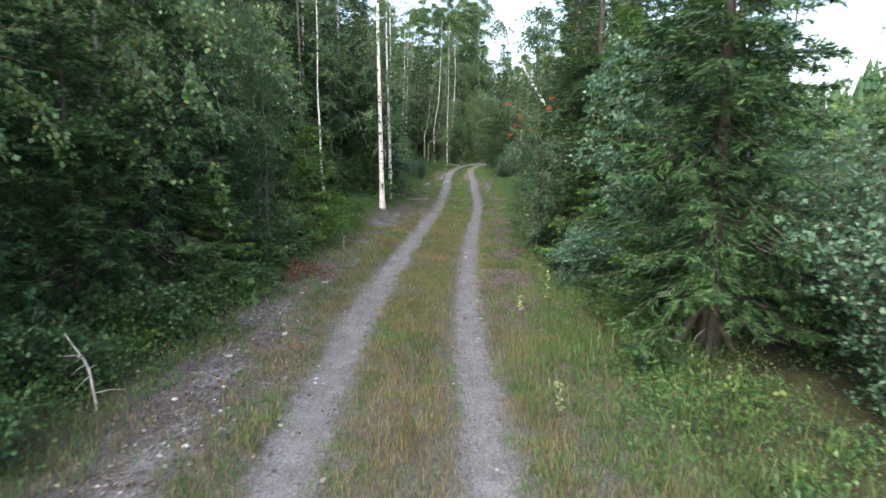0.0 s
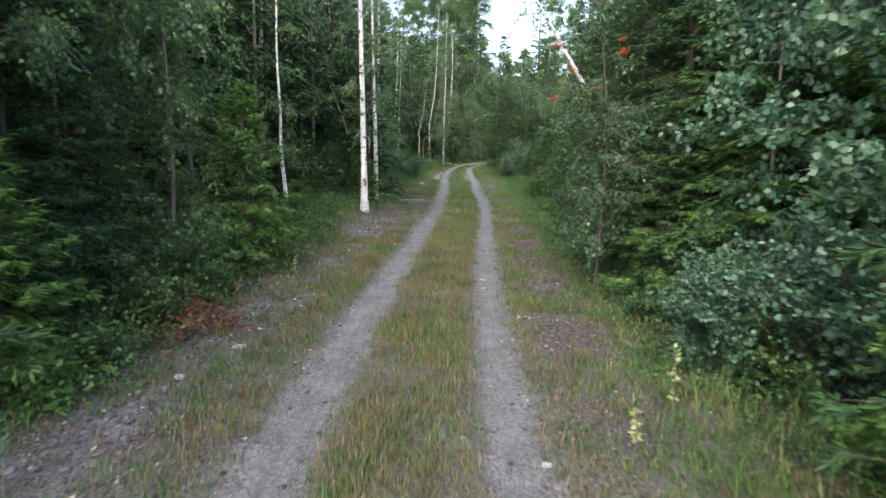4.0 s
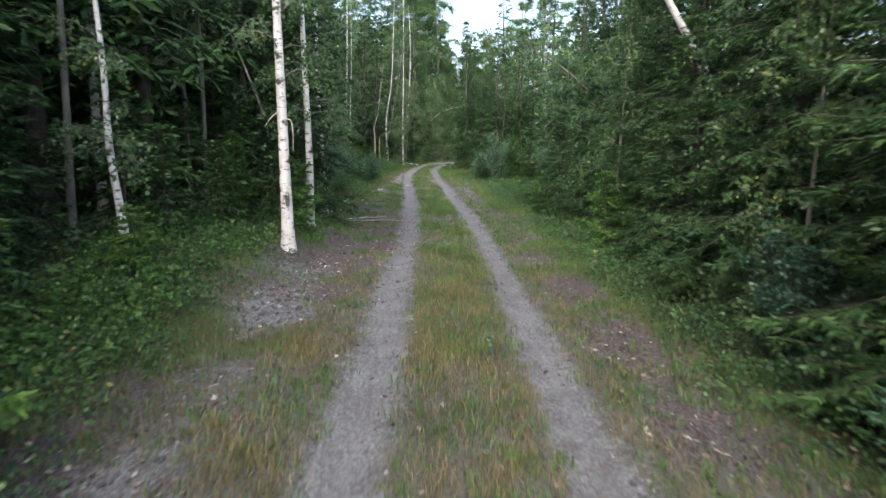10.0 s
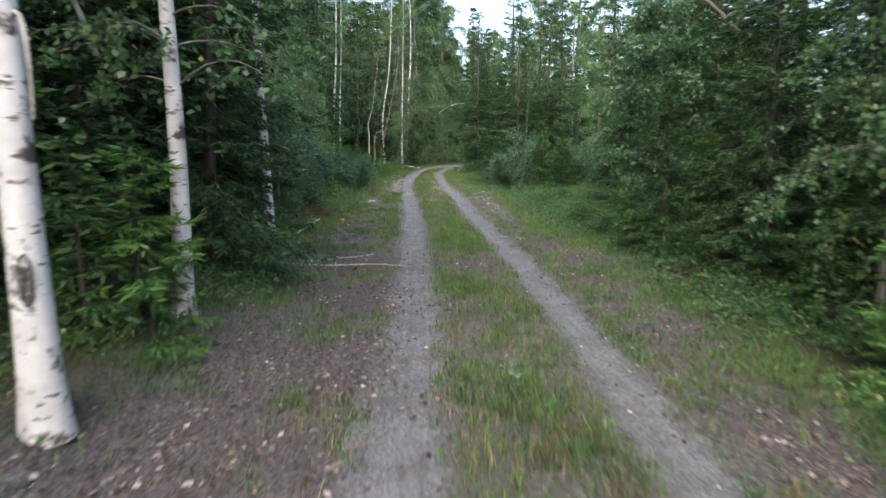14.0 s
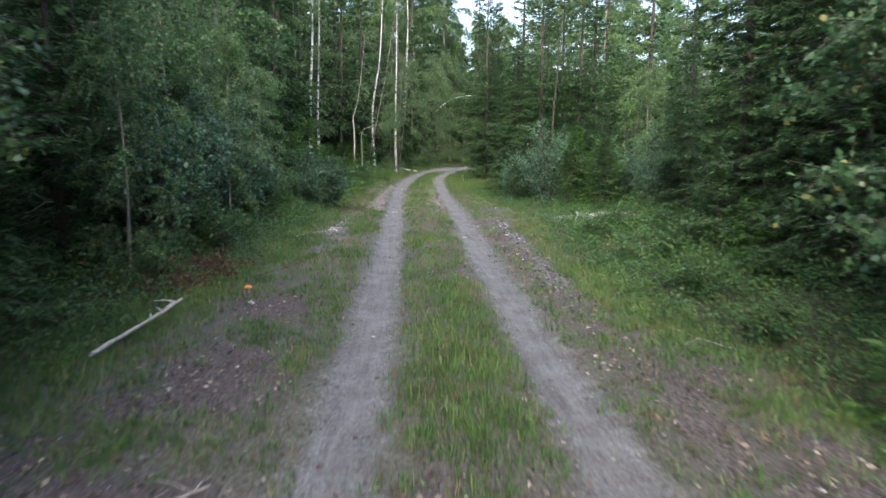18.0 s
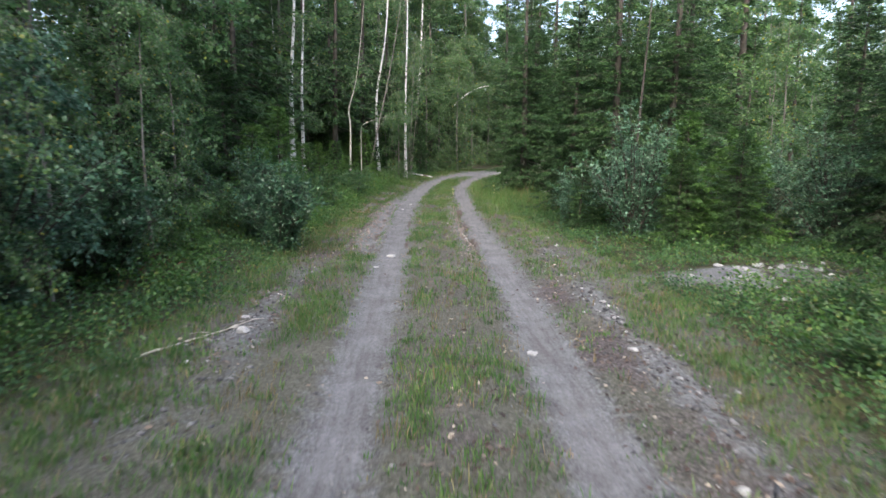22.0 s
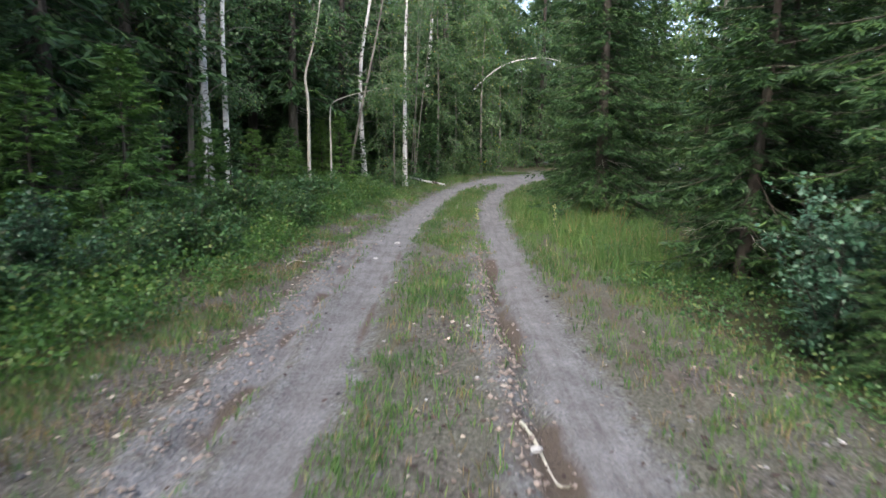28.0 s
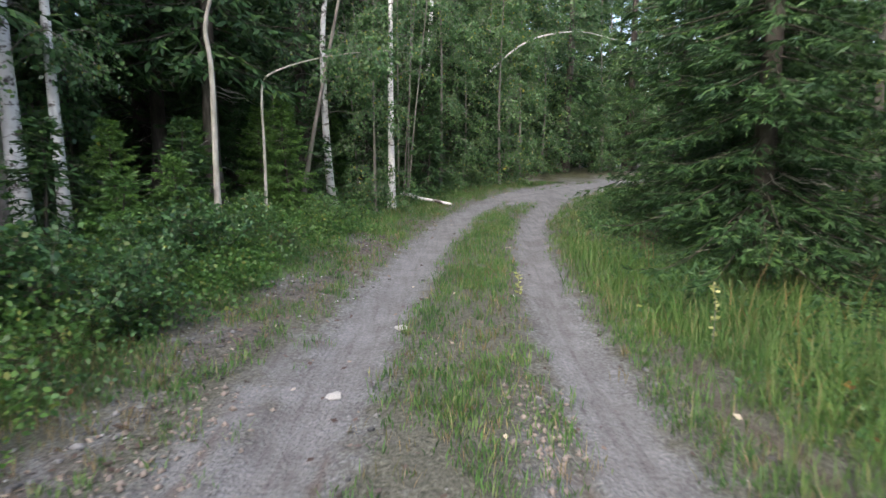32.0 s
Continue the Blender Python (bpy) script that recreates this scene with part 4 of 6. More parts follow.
    ("birch_mid_a", 2.2, 66.2, 1.1), ("birch_mid_b", 1.3, 62.7, 0.8), ("birch_mid_a", -0.9, 62.5, 1.3), ("birch_mid_a", 0.7, 61.6, 1.0), ("birch_mid_b", 2.4, 63.8, 1.2), ("birch_mid_a", -2.3, 61.4, 1.2), ("birch_mid_b", -4.2, 60.2, 1.3), ("birch_mid_a", 3.6, 69.0, 1.2), ("birch_mid_b", 4.8, 71.5, 1.3), ("birch_tall_a", 0.2, 66.0, 1.0),
    ("birch_mid_b", -0.5, 57.6, 0.75), ("spruce_tall_a", -2.6, 63.5, 1.0), ("spruce_small_a", -2.4, 57.0, 0.7),
    # right side, start of the track
    ("willow_b", 2.2, 9.9, 0.7), ("spruce_bright", 3.1, 10.7, 0.75), ("spruce_mid_a", 3.9, 10.5, 0.75), ("spruce_bright", 3.15, 11.5, 1.0), ("spruce_mid_a", 4.3, 11.7, 0.95), ("spruce_tall_b", 4.9, 10.6, 1.0), ("spruce_tall_a", 5.1, 13.0, 1.0), ("spruce_mid_b", 6.4, 9.0, 0.7), ("spruce_tall_a", 5.7, 15.2, 1.0), ("willow_b", 2.75, 8.9, 1.1), ("willow_b", 2.3, 9.4, 0.8), ("spruce_bright", 3.7, 9.8, 1.05), ("goat_willow", 2.95, 10.6, 0.95), ("spruce_tall_b", 2.95, 12.9, 0.95), ("spruce_tall_a", 2.85, 14.2, 0.85), ("spruce_mid_a", 2.6, 12.1, 0.5), ("birch_mid_a", 3.9, 13.6, 0.9),
    ("willow_a", 4.3, 6.6, 1.2), ("willow_a", 4.0, 4.9, 1.1), ("spruce_mid_b", 4.6, 8.9, 0.75), ("birch_mid_b", 5.4, 7.0, 0.8), ("spruce_tall_b", 4.1, 14.0, 0.9), ("shrub_b", 2.0, 11.2, 0.5),
    ("willow_b", 2.2, 14.0, 0.5), ("spruce_mid_a", 5.3, 4.6, 0.8), ("shrub_b", 2.1, 6.0, 0.6), ("willow_b", 2.05, 9.5, 0.45), ("shrub_a", 2.5, 9.0, 0.7), ("spruce_small_b", 2.4, 7.6, 0.7),
    ("goat_willow", 3.2, 8.7, 0.95), ("goat_willow", 3.6, 15.0, 0.85), ("goat_willow", 3.9, 7.9, 0.9), ("spruce_mid_a", 4.2, 12.9, 0.95),
    # right side, spruces
    ("birch_mid_a", 3.5, 22.5, 0.8), ("birch_mid_b", 4.0, 22.9, 0.9), ("birch_mid_b", 3.3, 17.7, 0.8), ("birch_mid_a", 3.8, 18.0, 0.7), ("rowan_young", 4.2, 28.9, 1.0), ("goat_willow", -3.5, 35.6, 0.6), ("goat_willow", -3.4, 37.4, 0.62),
    ("spruce_tall_a", 3.5, 15.4, 0.9), ("spruce_tall_b", 3.5, 17.4, 1.0), ("spruce_mid_b", 3.1, 18.9, 0.8), ("birch_mid_b", 3.2, 16.7, 0.7), ("spruce_tall_a", 3.9, 20.4, 0.95), ("spruce_tall_b", 4.7, 16.4, 1.0),
    ("spruce_small_b", 2.9, 21.4, 0.7), ("spruce_mid_a", 4.1, 22.2, 0.9), ("willow_b", 2.7, 16.1, 0.8), ("shrub_a", 2.5, 18.1, 0.6), ("shrub_b", 2.2, 14.9, 0.8), ("birch_thin", 4.4, 21.3, 1.2),
    ("birch_thin", 4.6, 21.9, 1.2), ("spruce_mid_b", 4.2, 25.2, 1.0), ("spruce_tall_b", 5.0, 24.0, 0.9), ("spruce_tall_a", 5.9, 26.0, 0.95), ("spruce_small_a", 4.8, 27.9, 0.75),
    ("spruce_tall_b", 6.3, 28.0, 0.9), ("spruce_mid_a", 5.7, 29.7, 0.9), ("spruce_tall_a", 7.0, 31.2, 0.9), ("spruce_small_b", 3.7, 23.3, 0.7), ("spruce_mid_b", 3.6, 26.9, 0.6),
    # right side, opening and willows
    ("shrub_b", 3.6, 31.0, 0.7), ("shrub_b", 4.3, 33.4, 0.8), ("shrub_b", 3.8, 35.5, 0.6), ("shrub_b", 4.9, 31.6, 0.8), ("shrub_b", 5.3, 34.7, 0.9), ("shrub_b", 4.6, 36.9, 0.7), ("shrub_b", 3.4, 29.3, 0.6), ("shrub_b", 4.1, 28.3, 0.8), ("shrub_b", 5.6, 36.6, 0.8),
    ("spruce_tiny", 3.3, 27.4, 0.9), ("spruce_tiny", 5.4, 32.9, 0.9), ("spruce_low", 4.9, 29.6, 0.5), ("spruce_low", 5.9, 35.0, 0.6), ("shrub_b", 3.5, 33.2, 0.5), ("spruce_low", 3.9, 25.9, 0.45),
    ("spruce_tall_a", 6.9, 36.1, 1.1), ("spruce_tall_a", 7.6, 34.7, 1.15), ("spruce_tall_a", 6.6, 33.2, 1.1), ("spruce_mid_a", 6.0, 31.6, 1.0), ("spruce_tall_b", 8.6, 36.6, 1.1), ("spruce_tall_a", 8.4, 32.6, 1.1), ("willow_a", 7.6, 41.6, 1.1), ("spruce_mid_a", 8.6, 42.8, 0.9), ("spruce_mid_b", 9.0, 39.4, 1.0), ("birch_mid_b", 8.2, 44.4, 0.9), ("spruce_tall_a", 6.4, 22.4, 1.0), ("spruce_tall_b", 6.0, 19.4, 1.0), ("spruce_tall_a", 7.4, 26.8, 1.1), ("spruce_tall_a", 7.2, 47.0, 1.0), ("spruce_tall_a", 7.4, 52.6, 1.05), ("spruce_mid_a", 8.2, 37.0, 1.0), ("spruce_small_a", 5.4, 42.4, 0.95), ("spruce_small_b", 6.1, 41.9, 1.1),
    ("willow_a", 4.6, 43.0, 1.2), ("willow_a", 6.9, 43.0, 1.0), ("spruce_tall_a", 4.85, 45.2, 0.9), ("spruce_mid_a", 4.2, 46.9, 1.0), ("spruce_tall_b", 6.2, 45.4, 0.95), ("willow_b", 3.75, 44.6, 0.9),
    ("spruce_mid_b", 5.0, 42.0, 0.42), ("spruce_mid_a", 5.9, 41.5, 0.42), ("spruce_mid_b", 3.75, 44.0, 0.38), ("spruce_tall_a", 7.9, 40.6, 0.7), ("spruce_mid_a", 5.1, 47.7, 0.95), ("spruce_tall_b", 5.9, 48.8, 0.9),
    ("birch_far_a", 8.6, 57.2, 1.15), ("birch_far_b", 9.6, 59.6, 1.3), ("birch_far_a", 11.2, 61.6, 1.1), ("spruce_far_a", 10.4, 55.4, 1.15), ("birch_far_a", 12.6, 58.0, 1.2), ("birch_far_b", 13.4, 64.8, 1.4), ("spruce_far_b", 11.8, 53.0, 1.3), ("birch_far_a", 9.2, 51.6, 1.0),
    ("birch_back", -3.0, 66.5, 1.00), ("birch_back", -0.8, 69.0, 1.03), ("birch_back", 1.2, 68.0, 1.00), ("birch_back", 3.2, 70.0, 1.06), ("birch_back", 0.0, 74.5, 1.07), ("birch_back", -2.6, 72.5, 1.07), ("birch_back", 2.6, 75.5, 1.00), ("birch_back", 1.8, 81.0, 1.13), ("birch_back", 11.8, 78.2, 0.66), ("birch_back", 4.0, 73.0, 0.62), ("birch_back", 6.5, 75.0, 0.58), ("birch_back", 9.0, 78.5, 0.62), ("spruce_far_a", 11.2, 81.0, 1.6), ("birch_back", 13.6, 83.0, 0.66), ("birch_back", 8.0, 83.0, 0.66), ("birch_back", 5.0, 79.5, 0.62), ("spruce_far_a", 16.2, 84.0, 1.7), ("birch_back", 2.5, 77.0, 1.00),
    # right side, bend
    ("spruce_tall_a", 3.95, 52.2, 1.0), ("spruce_mid_a", 4.5, 53.2, 1.1), ("spruce_tall_b", 4.7, 54.8, 1.0), ("spruce_tall_a", 4.9, 57.0, 0.95), ("spruce_mid_a", 6.2, 56.0, 1.0), ("spruce_mid_b", 6.7, 59.2, 1.0),
    ("spruce_tall_b", 8.3, 61.5, 1.0), ("spruce_mid_b", 6.4, 53.4, 0.8),
]
for key, x, y, size in FIRST_ROW:
    put(key, x, y, size)


# ---- the forest behind ----
def fill_forest():
    rng = np.random.default_rng(77)
    taken = [(x, y) for _, x, y, _ in FIRST_ROW] + [(-2.3, 20.8), (-3.9, 18.9), (-2.2, 22.6), (-2.55, 27.3), (2.95, 6.7), (1.8, 12.4), (5.15, 19.4), (5.9, 25.6)]
    n = 0
    for _ in range(9000):
        # y below 0 gives unseen trees behind the start, added to block the sun
        y = rng.uniform(-20, 92)
        left = rng.random() < 0.58
        d = rng.uniform(1.9, 13) if left else rng.uniform(2.4, 22)
        x = float(left_edge(y)) - d if left else float(right_edge(y)) + d
        if y > 76:
            x = rng.uniform(-14, 16)
        if left and 16.5 < y < 23.5 and d < 2.4 or left and 49 < y < 57 and d < 2.6:
            continue
        if not left and (27 < y < 42 and x < 9.4 or 41 < y < 51 and x < 8.4):
            continue
        if not left and 51 <= y < 58 and x < 7.5:
            continue
        if y > 58 and abs(x - (float(left_track(y)) + float(right_track(y))) / 2) < 3.0:
            continue
        gap = 1.4 if y > 54 else 1.3 if y < 15 else 1.0 if d < 6 else 1.6
        # right side packed closer past y 14, to block light from the open ground
        if not left:
            gap = (1.35 if d < 5 else 2.4) if y < 14 else 1.25 if d < 5 else 1.9
        if any((x - a) ** 2 + (y - b) ** 2 < gap**2 for a, b in taken):
            continue
        taken.append((x, y))
        r = rng.random()
        if d < 4.5 and rng.random() < 0.42:
            key, size = ("birch_low" if r < (0.1 if left and 16 < y < 25 else 0.75) else "spruce_low"), rng.uniform(0.7, 1.15)
        elif left or y > 52:
            if left and 16 < y < 25:
                r *= 0.5
            key = "spruce_far_a" if r < 0.14 else "spruce_far_b" if r < 0.25 else "spruce_far_c" if r < 0.34 else "birch_far_a" if r < 0.68 else "birch_far_b" if r < 0.95 else "birch_thin"
            size = rng.uniform(1.05, 1.4) if y > 56 and x < 3.5 else rng.uniform(0.95, 1.3) if y > 56 else rng.uniform(0.95, 1.4)
            if y > 56 and r > 0.3:
                key = "birch_far_a" if r < 0.45 else "birch_far_b"
        else:
            key = "spruce_far_c" if r < 0.26 else "spruce_far_b" if r < 0.36 else "birch_far_b" if r < 0.85 else "birch_low"
            size = (rng.uniform(0.5, 0.8) if d > 4.5 else rng.uniform(0.75, 1.1)) * (1.0 if y < 14 else 1.2)
        if not left and y < 58 and x > (7 if y > 27 else 8):
            size *= 0.62
        if left and y < 56:
            size *= 0.62 if y < 15 else 1.0 if y < 25 else 0.76 if y < 43 else 0.9
        put(key, x, y, size, rng.uniform(0, 360), rng.normal(0, 1.5))
        n += 1
        if n > 570:
            break


fill_forest()


# ---- single trees with a shape of their own ----
def own_tree(name, label, category, x, y, trunk, limbs, crown, bark_mat, leaf_mat, trunk_label="", group=""):
    ob = plant(name, label, category, group, {"trunk": (trunk, bark_mat, trunk_label), "branchwork": (limbs, GREY_BARK, ""), "crown": (crown, leaf_mat, "")})
    ob.location = (x, y, float(ground_z(x, y)) - 0.03)
    return ob


def bent(points, n=20):
    """A smooth path through a few corners."""
    p = np.asarray(points, float)
    k = np.linspace(0, 1, len(p))
    s = np.linspace(0, 1, n)
    c = np.stack([np.interp(s, k, p[:, a]) for a in range(3)], 1)
    for _ in range(3):
        c[1:-1] = (c[:-2] + 2 * c[1:-1] + c[2:]) / 4
    return c


def big_birches():
    path = bent([(0, 0, 0), (-0.02, 0, 1.2), (-0.05, 0.02, 3), (-0.12, 0.05, 6), (-0.1, 0.1, 10), (-0.2, 0, 14)], 26)
    t, l, c = birch_parts(51, 14, 0.098, 4.6, 1.6, 6000, 0.06, path, 16)
    a = own_tree("birch", "thick white birch with an old dark scar near its foot", "birch tree", -2.28, 20.8, t, l, c, BIRCH_BARK, BIRCH_LEAF, "white trunk with black marks", "birches beside the track")
    rng = np.random.default_rng(3)
    ang = np.linspace(0, 2 * math.pi, 25)
    for cx, cz, w, h in ((0.0, 0.82, 0.026, 0.12), (0.004, 0.8, 0.012, 0.08)):
        dirs = -math.pi / 2 + 0.35 + (cx + w * np.cos(ang)) / 0.095
        ring = np.stack([0.099 * np.cos(dirs) - 0.012, 0.099 * np.sin(dirs), cz + h * np.sin(ang)], 1)
        part("bark_scar", raw_mesh("bark_scar", *tubes(ring[None], (0.004 + 0.005 * rng.random(25))[None], 5), smooth=True), LICHEN_GREY, a, "dark raised ring of healed bark")
    stubs = np.stack([bent([(0.05, -0.05, 2.0), (0.12, -0.1, 2.05), (0.15, -0.12, 1.8), (0.13, -0.1, 1.55)], 8), bent([(-0.05, -0.05, 2.15), (-0.16, -0.1, 2.05), (-0.24, -0.12, 1.95), (-0.26, -0.14, 1.9)], 8)])
    part("dead_branch_stub", raw_mesh("dead_branch_stub", *tubes(stubs, np.linspace(0.014, 0.006, 8)[None].repeat(2, 0), 5), smooth=True), DEAD_WOOD, a, "short grey dead branch stubs")
    path = bent([(0, 0, 0), (0.03, 0, 1.2), (-0.02, 0.02, 3), (-0.1, 0.05, 6), (-0.05, 0.1, 12)], 24)
    t, l, c = birch_parts(52, 12, 0.08, 3.8, 1.3, 4500, 0.06, path, 14)
    own_tree("birch", "white birch with rough grey bark at its foot", "birch tree", -2.2, 22.55, t, l, c, BIRCH_BARK, BIRCH_LEAF, "white trunk with black marks", "birches beside the track")
    path = bent([(0, 0, 0), (-0.06, 0.02, 0.6), (-0.13, 0, 1.3), (-0.1, 0, 2.2), (-0.18, 0, 3.4), (-0.1, 0, 5.5), (-0.3, 0.1, 10)], 24)
    t, l, c = birch_parts(53, 10, 0.055, 2.7, 1.1, 3600, 0.055, path, 12)
    own_tree("birch", "slim crooked white birch with a curved foot", "birch tree", -3.82, 18.8, t, l, c, BIRCH_BARK, BIRCH_LEAF, "white trunk with black marks", "birches beside the track")
    path = bent([(0, 0, 0), (-0.03, 0, 1.5), (-0.1, 0, 3), (-0.1, 0.1, 7), (-0.2, 0.1, 13)], 24)
    t, l, c = birch_parts(54, 13, 0.088, 4.0, 1.4, 5200, 0.06, path, 14)
    own_tree("birch", "straight white birch rising from the grass", "birch tree", -2.5, 27.3, t, l, c, BIRCH_BARK, BIRCH_LEAF, "white trunk with black marks", "birches beside the track")
    for seed, x, y, r, h, lean in ((55, -4.05, 53.1, 0.125, 13, 0.15), (56, -3.75, 53.4, 0.08, 12, 0.1), (57, -4.75, 53.8, 0.05, 11, -0.1), (58, -0.22, 58.0, 0.075, 13, 0.05), (59, -1.35, 57.8, 0.085, 13, 0.35)):
        path = bent([(0, 0, 0), (-lean * 0.3, 0, 1.5), (-lean * 0.4, 0, 3.5), (lean, 0, 6), (lean * 1.6, 0.1, h)], 22)
        t, l, c = birch_parts(seed, h, r, 3.6, 1.3, 4200, 0.06, path, 12)
        own_tree("birch", "white birch in a small stand at the bend", "birch tree", x, y, t, l, c, BIRCH_BARK, BIRCH_LEAF, "white trunk with black marks", "birches beside the track")
    # leaning stems
    for seed, label, x, y, pts, r, cf, sp, lv in (
        (61, "white birch leaning far out towards the track", 5.15, 19.4, [(0, 0, 0), (-0.85, 0, 1.4), (-1.65, 0, 2.75), (-2.4, 0, 3.9), (-3.3, 0.1, 5.4), (-4.2, 0.2, 6.6)], 0.085, 4.6, 0.9, 1500),
        (62, "bent birch arching low over the track", 5.95, 25.6, [(0, 0, 0), (-0.9, 0, 1.6), (-2.0, 0, 3.05), (-3.05, 0, 3.85), (-4.0, 0, 4.2), (-5.1, 0, 4.4)], 0.045, 3.2, 0.8, 1500),
        (63, "crooked grey stem with a kink half way up", -2.18, 54.1, [(0, 0, 0), (0, 0, 1.2), (0.02, 0, 2.35), (-0.1, 0, 2.7), (0.2, 0, 3.5), (0.35, 0, 4.6), (0.6, 0, 7)], 0.045, 4.2, 0.8, 900),
        (64, "thin stem leaning between the birches", -3.0, 23.6, [(0, 0, 0), (-0.1, 0, 1.9), (-0.6, 0, 3.2), (-1.3, 0, 5.0), (-2.2, 0, 7)], 0.035, 4.0, 0.8, 900),
        (65, "white birch stem bowed down over the spruces", -6.4, 10.4, [(0, 0, 0), (0.1, 0, 2.4), (0.5, -0.1, 4.0), (1.2, -0.3, 4.05), (1.9, -0.4, 3.5), (2.5, -0.4, 3.0), (3.0, -0.5, 2.4)], 0.035, 3.2, 1.1, 9000),
        (66, "grey stem leaning across the birches at the bend", -1.75, 56.9, [(0, 0, 0), (0.3, 0, 1.6), (0.75, 0, 3.6), (1.2, 0, 6), (1.6, 0, 9)], 0.045, 6.0, 0.7, 700),
        (68, "snapped pale birch stem bent over at chest height", -1.9, 55.3, [(0, 0, 0), (0.02, 0, 1.1), (-0.02, 0, 2.1), (0.1, 0, 2.25), (0.6, 0, 2.42), (1.2, 0.05, 2.55), (1.9, 0.1, 2.6)], 0.024, 5.0, 0.7, 1700),
        (67, "thin birch bowed over the far track", 1.2, 66.0, [(0, 0, 2.0), (0.8, 0, 3.2), (2.1, 0, 4.3), (3.0, 0, 4.5), (3.9, 0, 4.6), (5.0, 0, 4.3)], 0.05, 3.5, 0.7, 1200),
    ):
        path = bent(pts, 22)
        if seed == 67:
            path = bent([(-0.3, 0, 0), (0, 0, 1.5)] + pts[1:], 24)
        t, l, c = birch_parts(seed, 7.0, r, cf, sp, lv, 0.055, path, 10, hang=0.9)
        white = seed in (61, 65, 67)
        own_tree("birch" if white else "leaning_tree", label, "birch tree" if white else "tree", x, y, t, l, c, BIRCH_BARK if white else DEAD_WOOD if seed in (63, 68) else GREY_BARK, BIRCH_LEAF, "", "leaning stems")
    for x, y, h in ((4.0, 14.2, 6.5), (5.0, 44.2, 6.0)):
        path = bent([(0, 0, 0), (-0.03, 0, 2), (0.08, 0, 4), (0.15, 0, h)], 12)
        ob = plant("slender_spruce_stem", "thin bare reddish-brown conifer stem in the thicket", "tree", "leaning stems", {"trunk": (trunk_tube(path, 0.032, 7, 1.2, 0.35), SPRUCE_BARK, "")})
        ob.location = (x, y, float(ground_z(x, y)) - 0.03)
    # bare poles behind the bend
    rng = np.random.default_rng(8)
    for i in range(7):
        x, y = -0.9 + 0.16 * i + rng.normal(0, 0.1), 60.2 + rng.normal(0, 0.5)
        lean = 0.5 - 0.16 * i + rng.normal(0, 0.15)
        path = bent([(0, 0, 0), (-lean * 0.4, 0, 2), (-lean, 0, 4), (-lean * 1.5, 0, 6.5)], 10)
        ob = plant("dead_pole", "thin bare grey stem leaning in the thicket", "dead tree", "bare stems at the bend", {"trunk": (trunk_tube(path, 0.022, 6, 1.2, 0.3), GREY_BARK, "")})
        ob.location = (x, y, float(ground_z(x, y)) - 0.03)


big_birches()


def root_spruce():
    """The big spruce by the start, on splayed roots with dead twigs low down."""
    trunk, limbs, crown, dead = spruce_parts(71, 7.5, 1.5, 0.75, 1.15, 34)
    ob = plant("spruce", "big spruce on splayed grey roots beside the track", "spruce tree", "spruces beside the track", {
        "trunk": (trunk, SPRUCE_BARK, "rough grey-brown trunk"), "branchwork": (limbs, SPRUCE_BARK, ""), "crown": (crown, NEEDLE, "sagging green needle boughs"), "dead_twig_work": (dead, DEAD_WOOD, "bare grey dead twigs")})
    for pts, r in (([(0, 0, 0.85), (-0.16, -0.05, 0.55), (-0.36, -0.12, 0.2), (-0.5, -0.15, -0.08)], 0.075), ([(0.02, -0.04, 0.6), (-0.05, -0.18, 0.3), (-0.12, -0.3, -0.06)], 0.06), ([(0.02, 0.02, 0.5), (0.16, -0.1, 0.2), (0.3, -0.2, -0.06)], 0.06)):
        part("root", raw_mesh("root", *tubes(bent(pts, 10)[None], np.linspace(r, r * 0.55, 10)[None], 8), smooth=True), SPRUCE_BARK, ob, "splayed grey root")
    ob.location = (2.98, 6.75, float(ground_z(2.98, 6.75)) - 0.02)


root_spruce()


def rowan():
    path = bent([(0, 0, 0), (0.05, 0.1, 1.0), (0.12, 0.2, 2.2), (-0.05, 0.3, 3.4), (-0.1, 0.3, 5.2)], 16)
    trunk, limbs, crown = birch_parts(81, 5.2, 0.024, 0.7, 0.8, 7000, 0.046, path, 8, 0.35, 9)
    ob = plant("rowan", "young rowan tree with orange-red berry clusters", "rowan tree", "", {"trunk": (trunk, SPRUCE_BARK, "smooth brown trunk"), "branchwork": (limbs, GREY_BARK, ""), "crown": (crown, ROWAN_LEAF, "feathery green and yellowing leaves")})
    ob.location = (1.78, 12.35, float(ground_z(1.78, 12.35)) - 0.03)
    rng = np.random.default_rng(82)
    bm = bmesh.new()
    bmesh.ops.create_icosphere(bm, subdivisions=1, radius=0.006)
    ball_v, ball_f = np.array([v.co[:] for v in bm.verts]), np.array([[v.index for v in f.verts] for f in bm.faces])
    bm.free()
    for c in ((-0.45, 0.3, 2.72), (-0.32, 0.42, 2.9), (-0.55, 0.5, 2.55), (-0.12, 0.0, 2.62), (0.15, -0.1, 3.05), (-0.6, 0.2, 3.15), (0.3, 0.5, 3.3)):
        spots = np.array(c) + rng.normal(0, 1, (34, 3)) * np.array([0.035, 0.035, 0.022])
        v = (spots[:, None] + ball_v[None]).reshape(-1, 3)
        f = (np.arange(34)[:, None, None] * len(ball_v) + ball_f[None]).reshape(-1, 3)
        tagged(part("berry_cluster", raw_mesh("berry_cluster", v, f, True), BERRY, ob, "orange-red rowan berries"), kind="stuff")


rowan()


# ---- ground cover ----
def scatter(rng, n, x0, x1, y0, y1):
    return rng.uniform(x0, x1, n), rng.uniform(y0, y1, n)


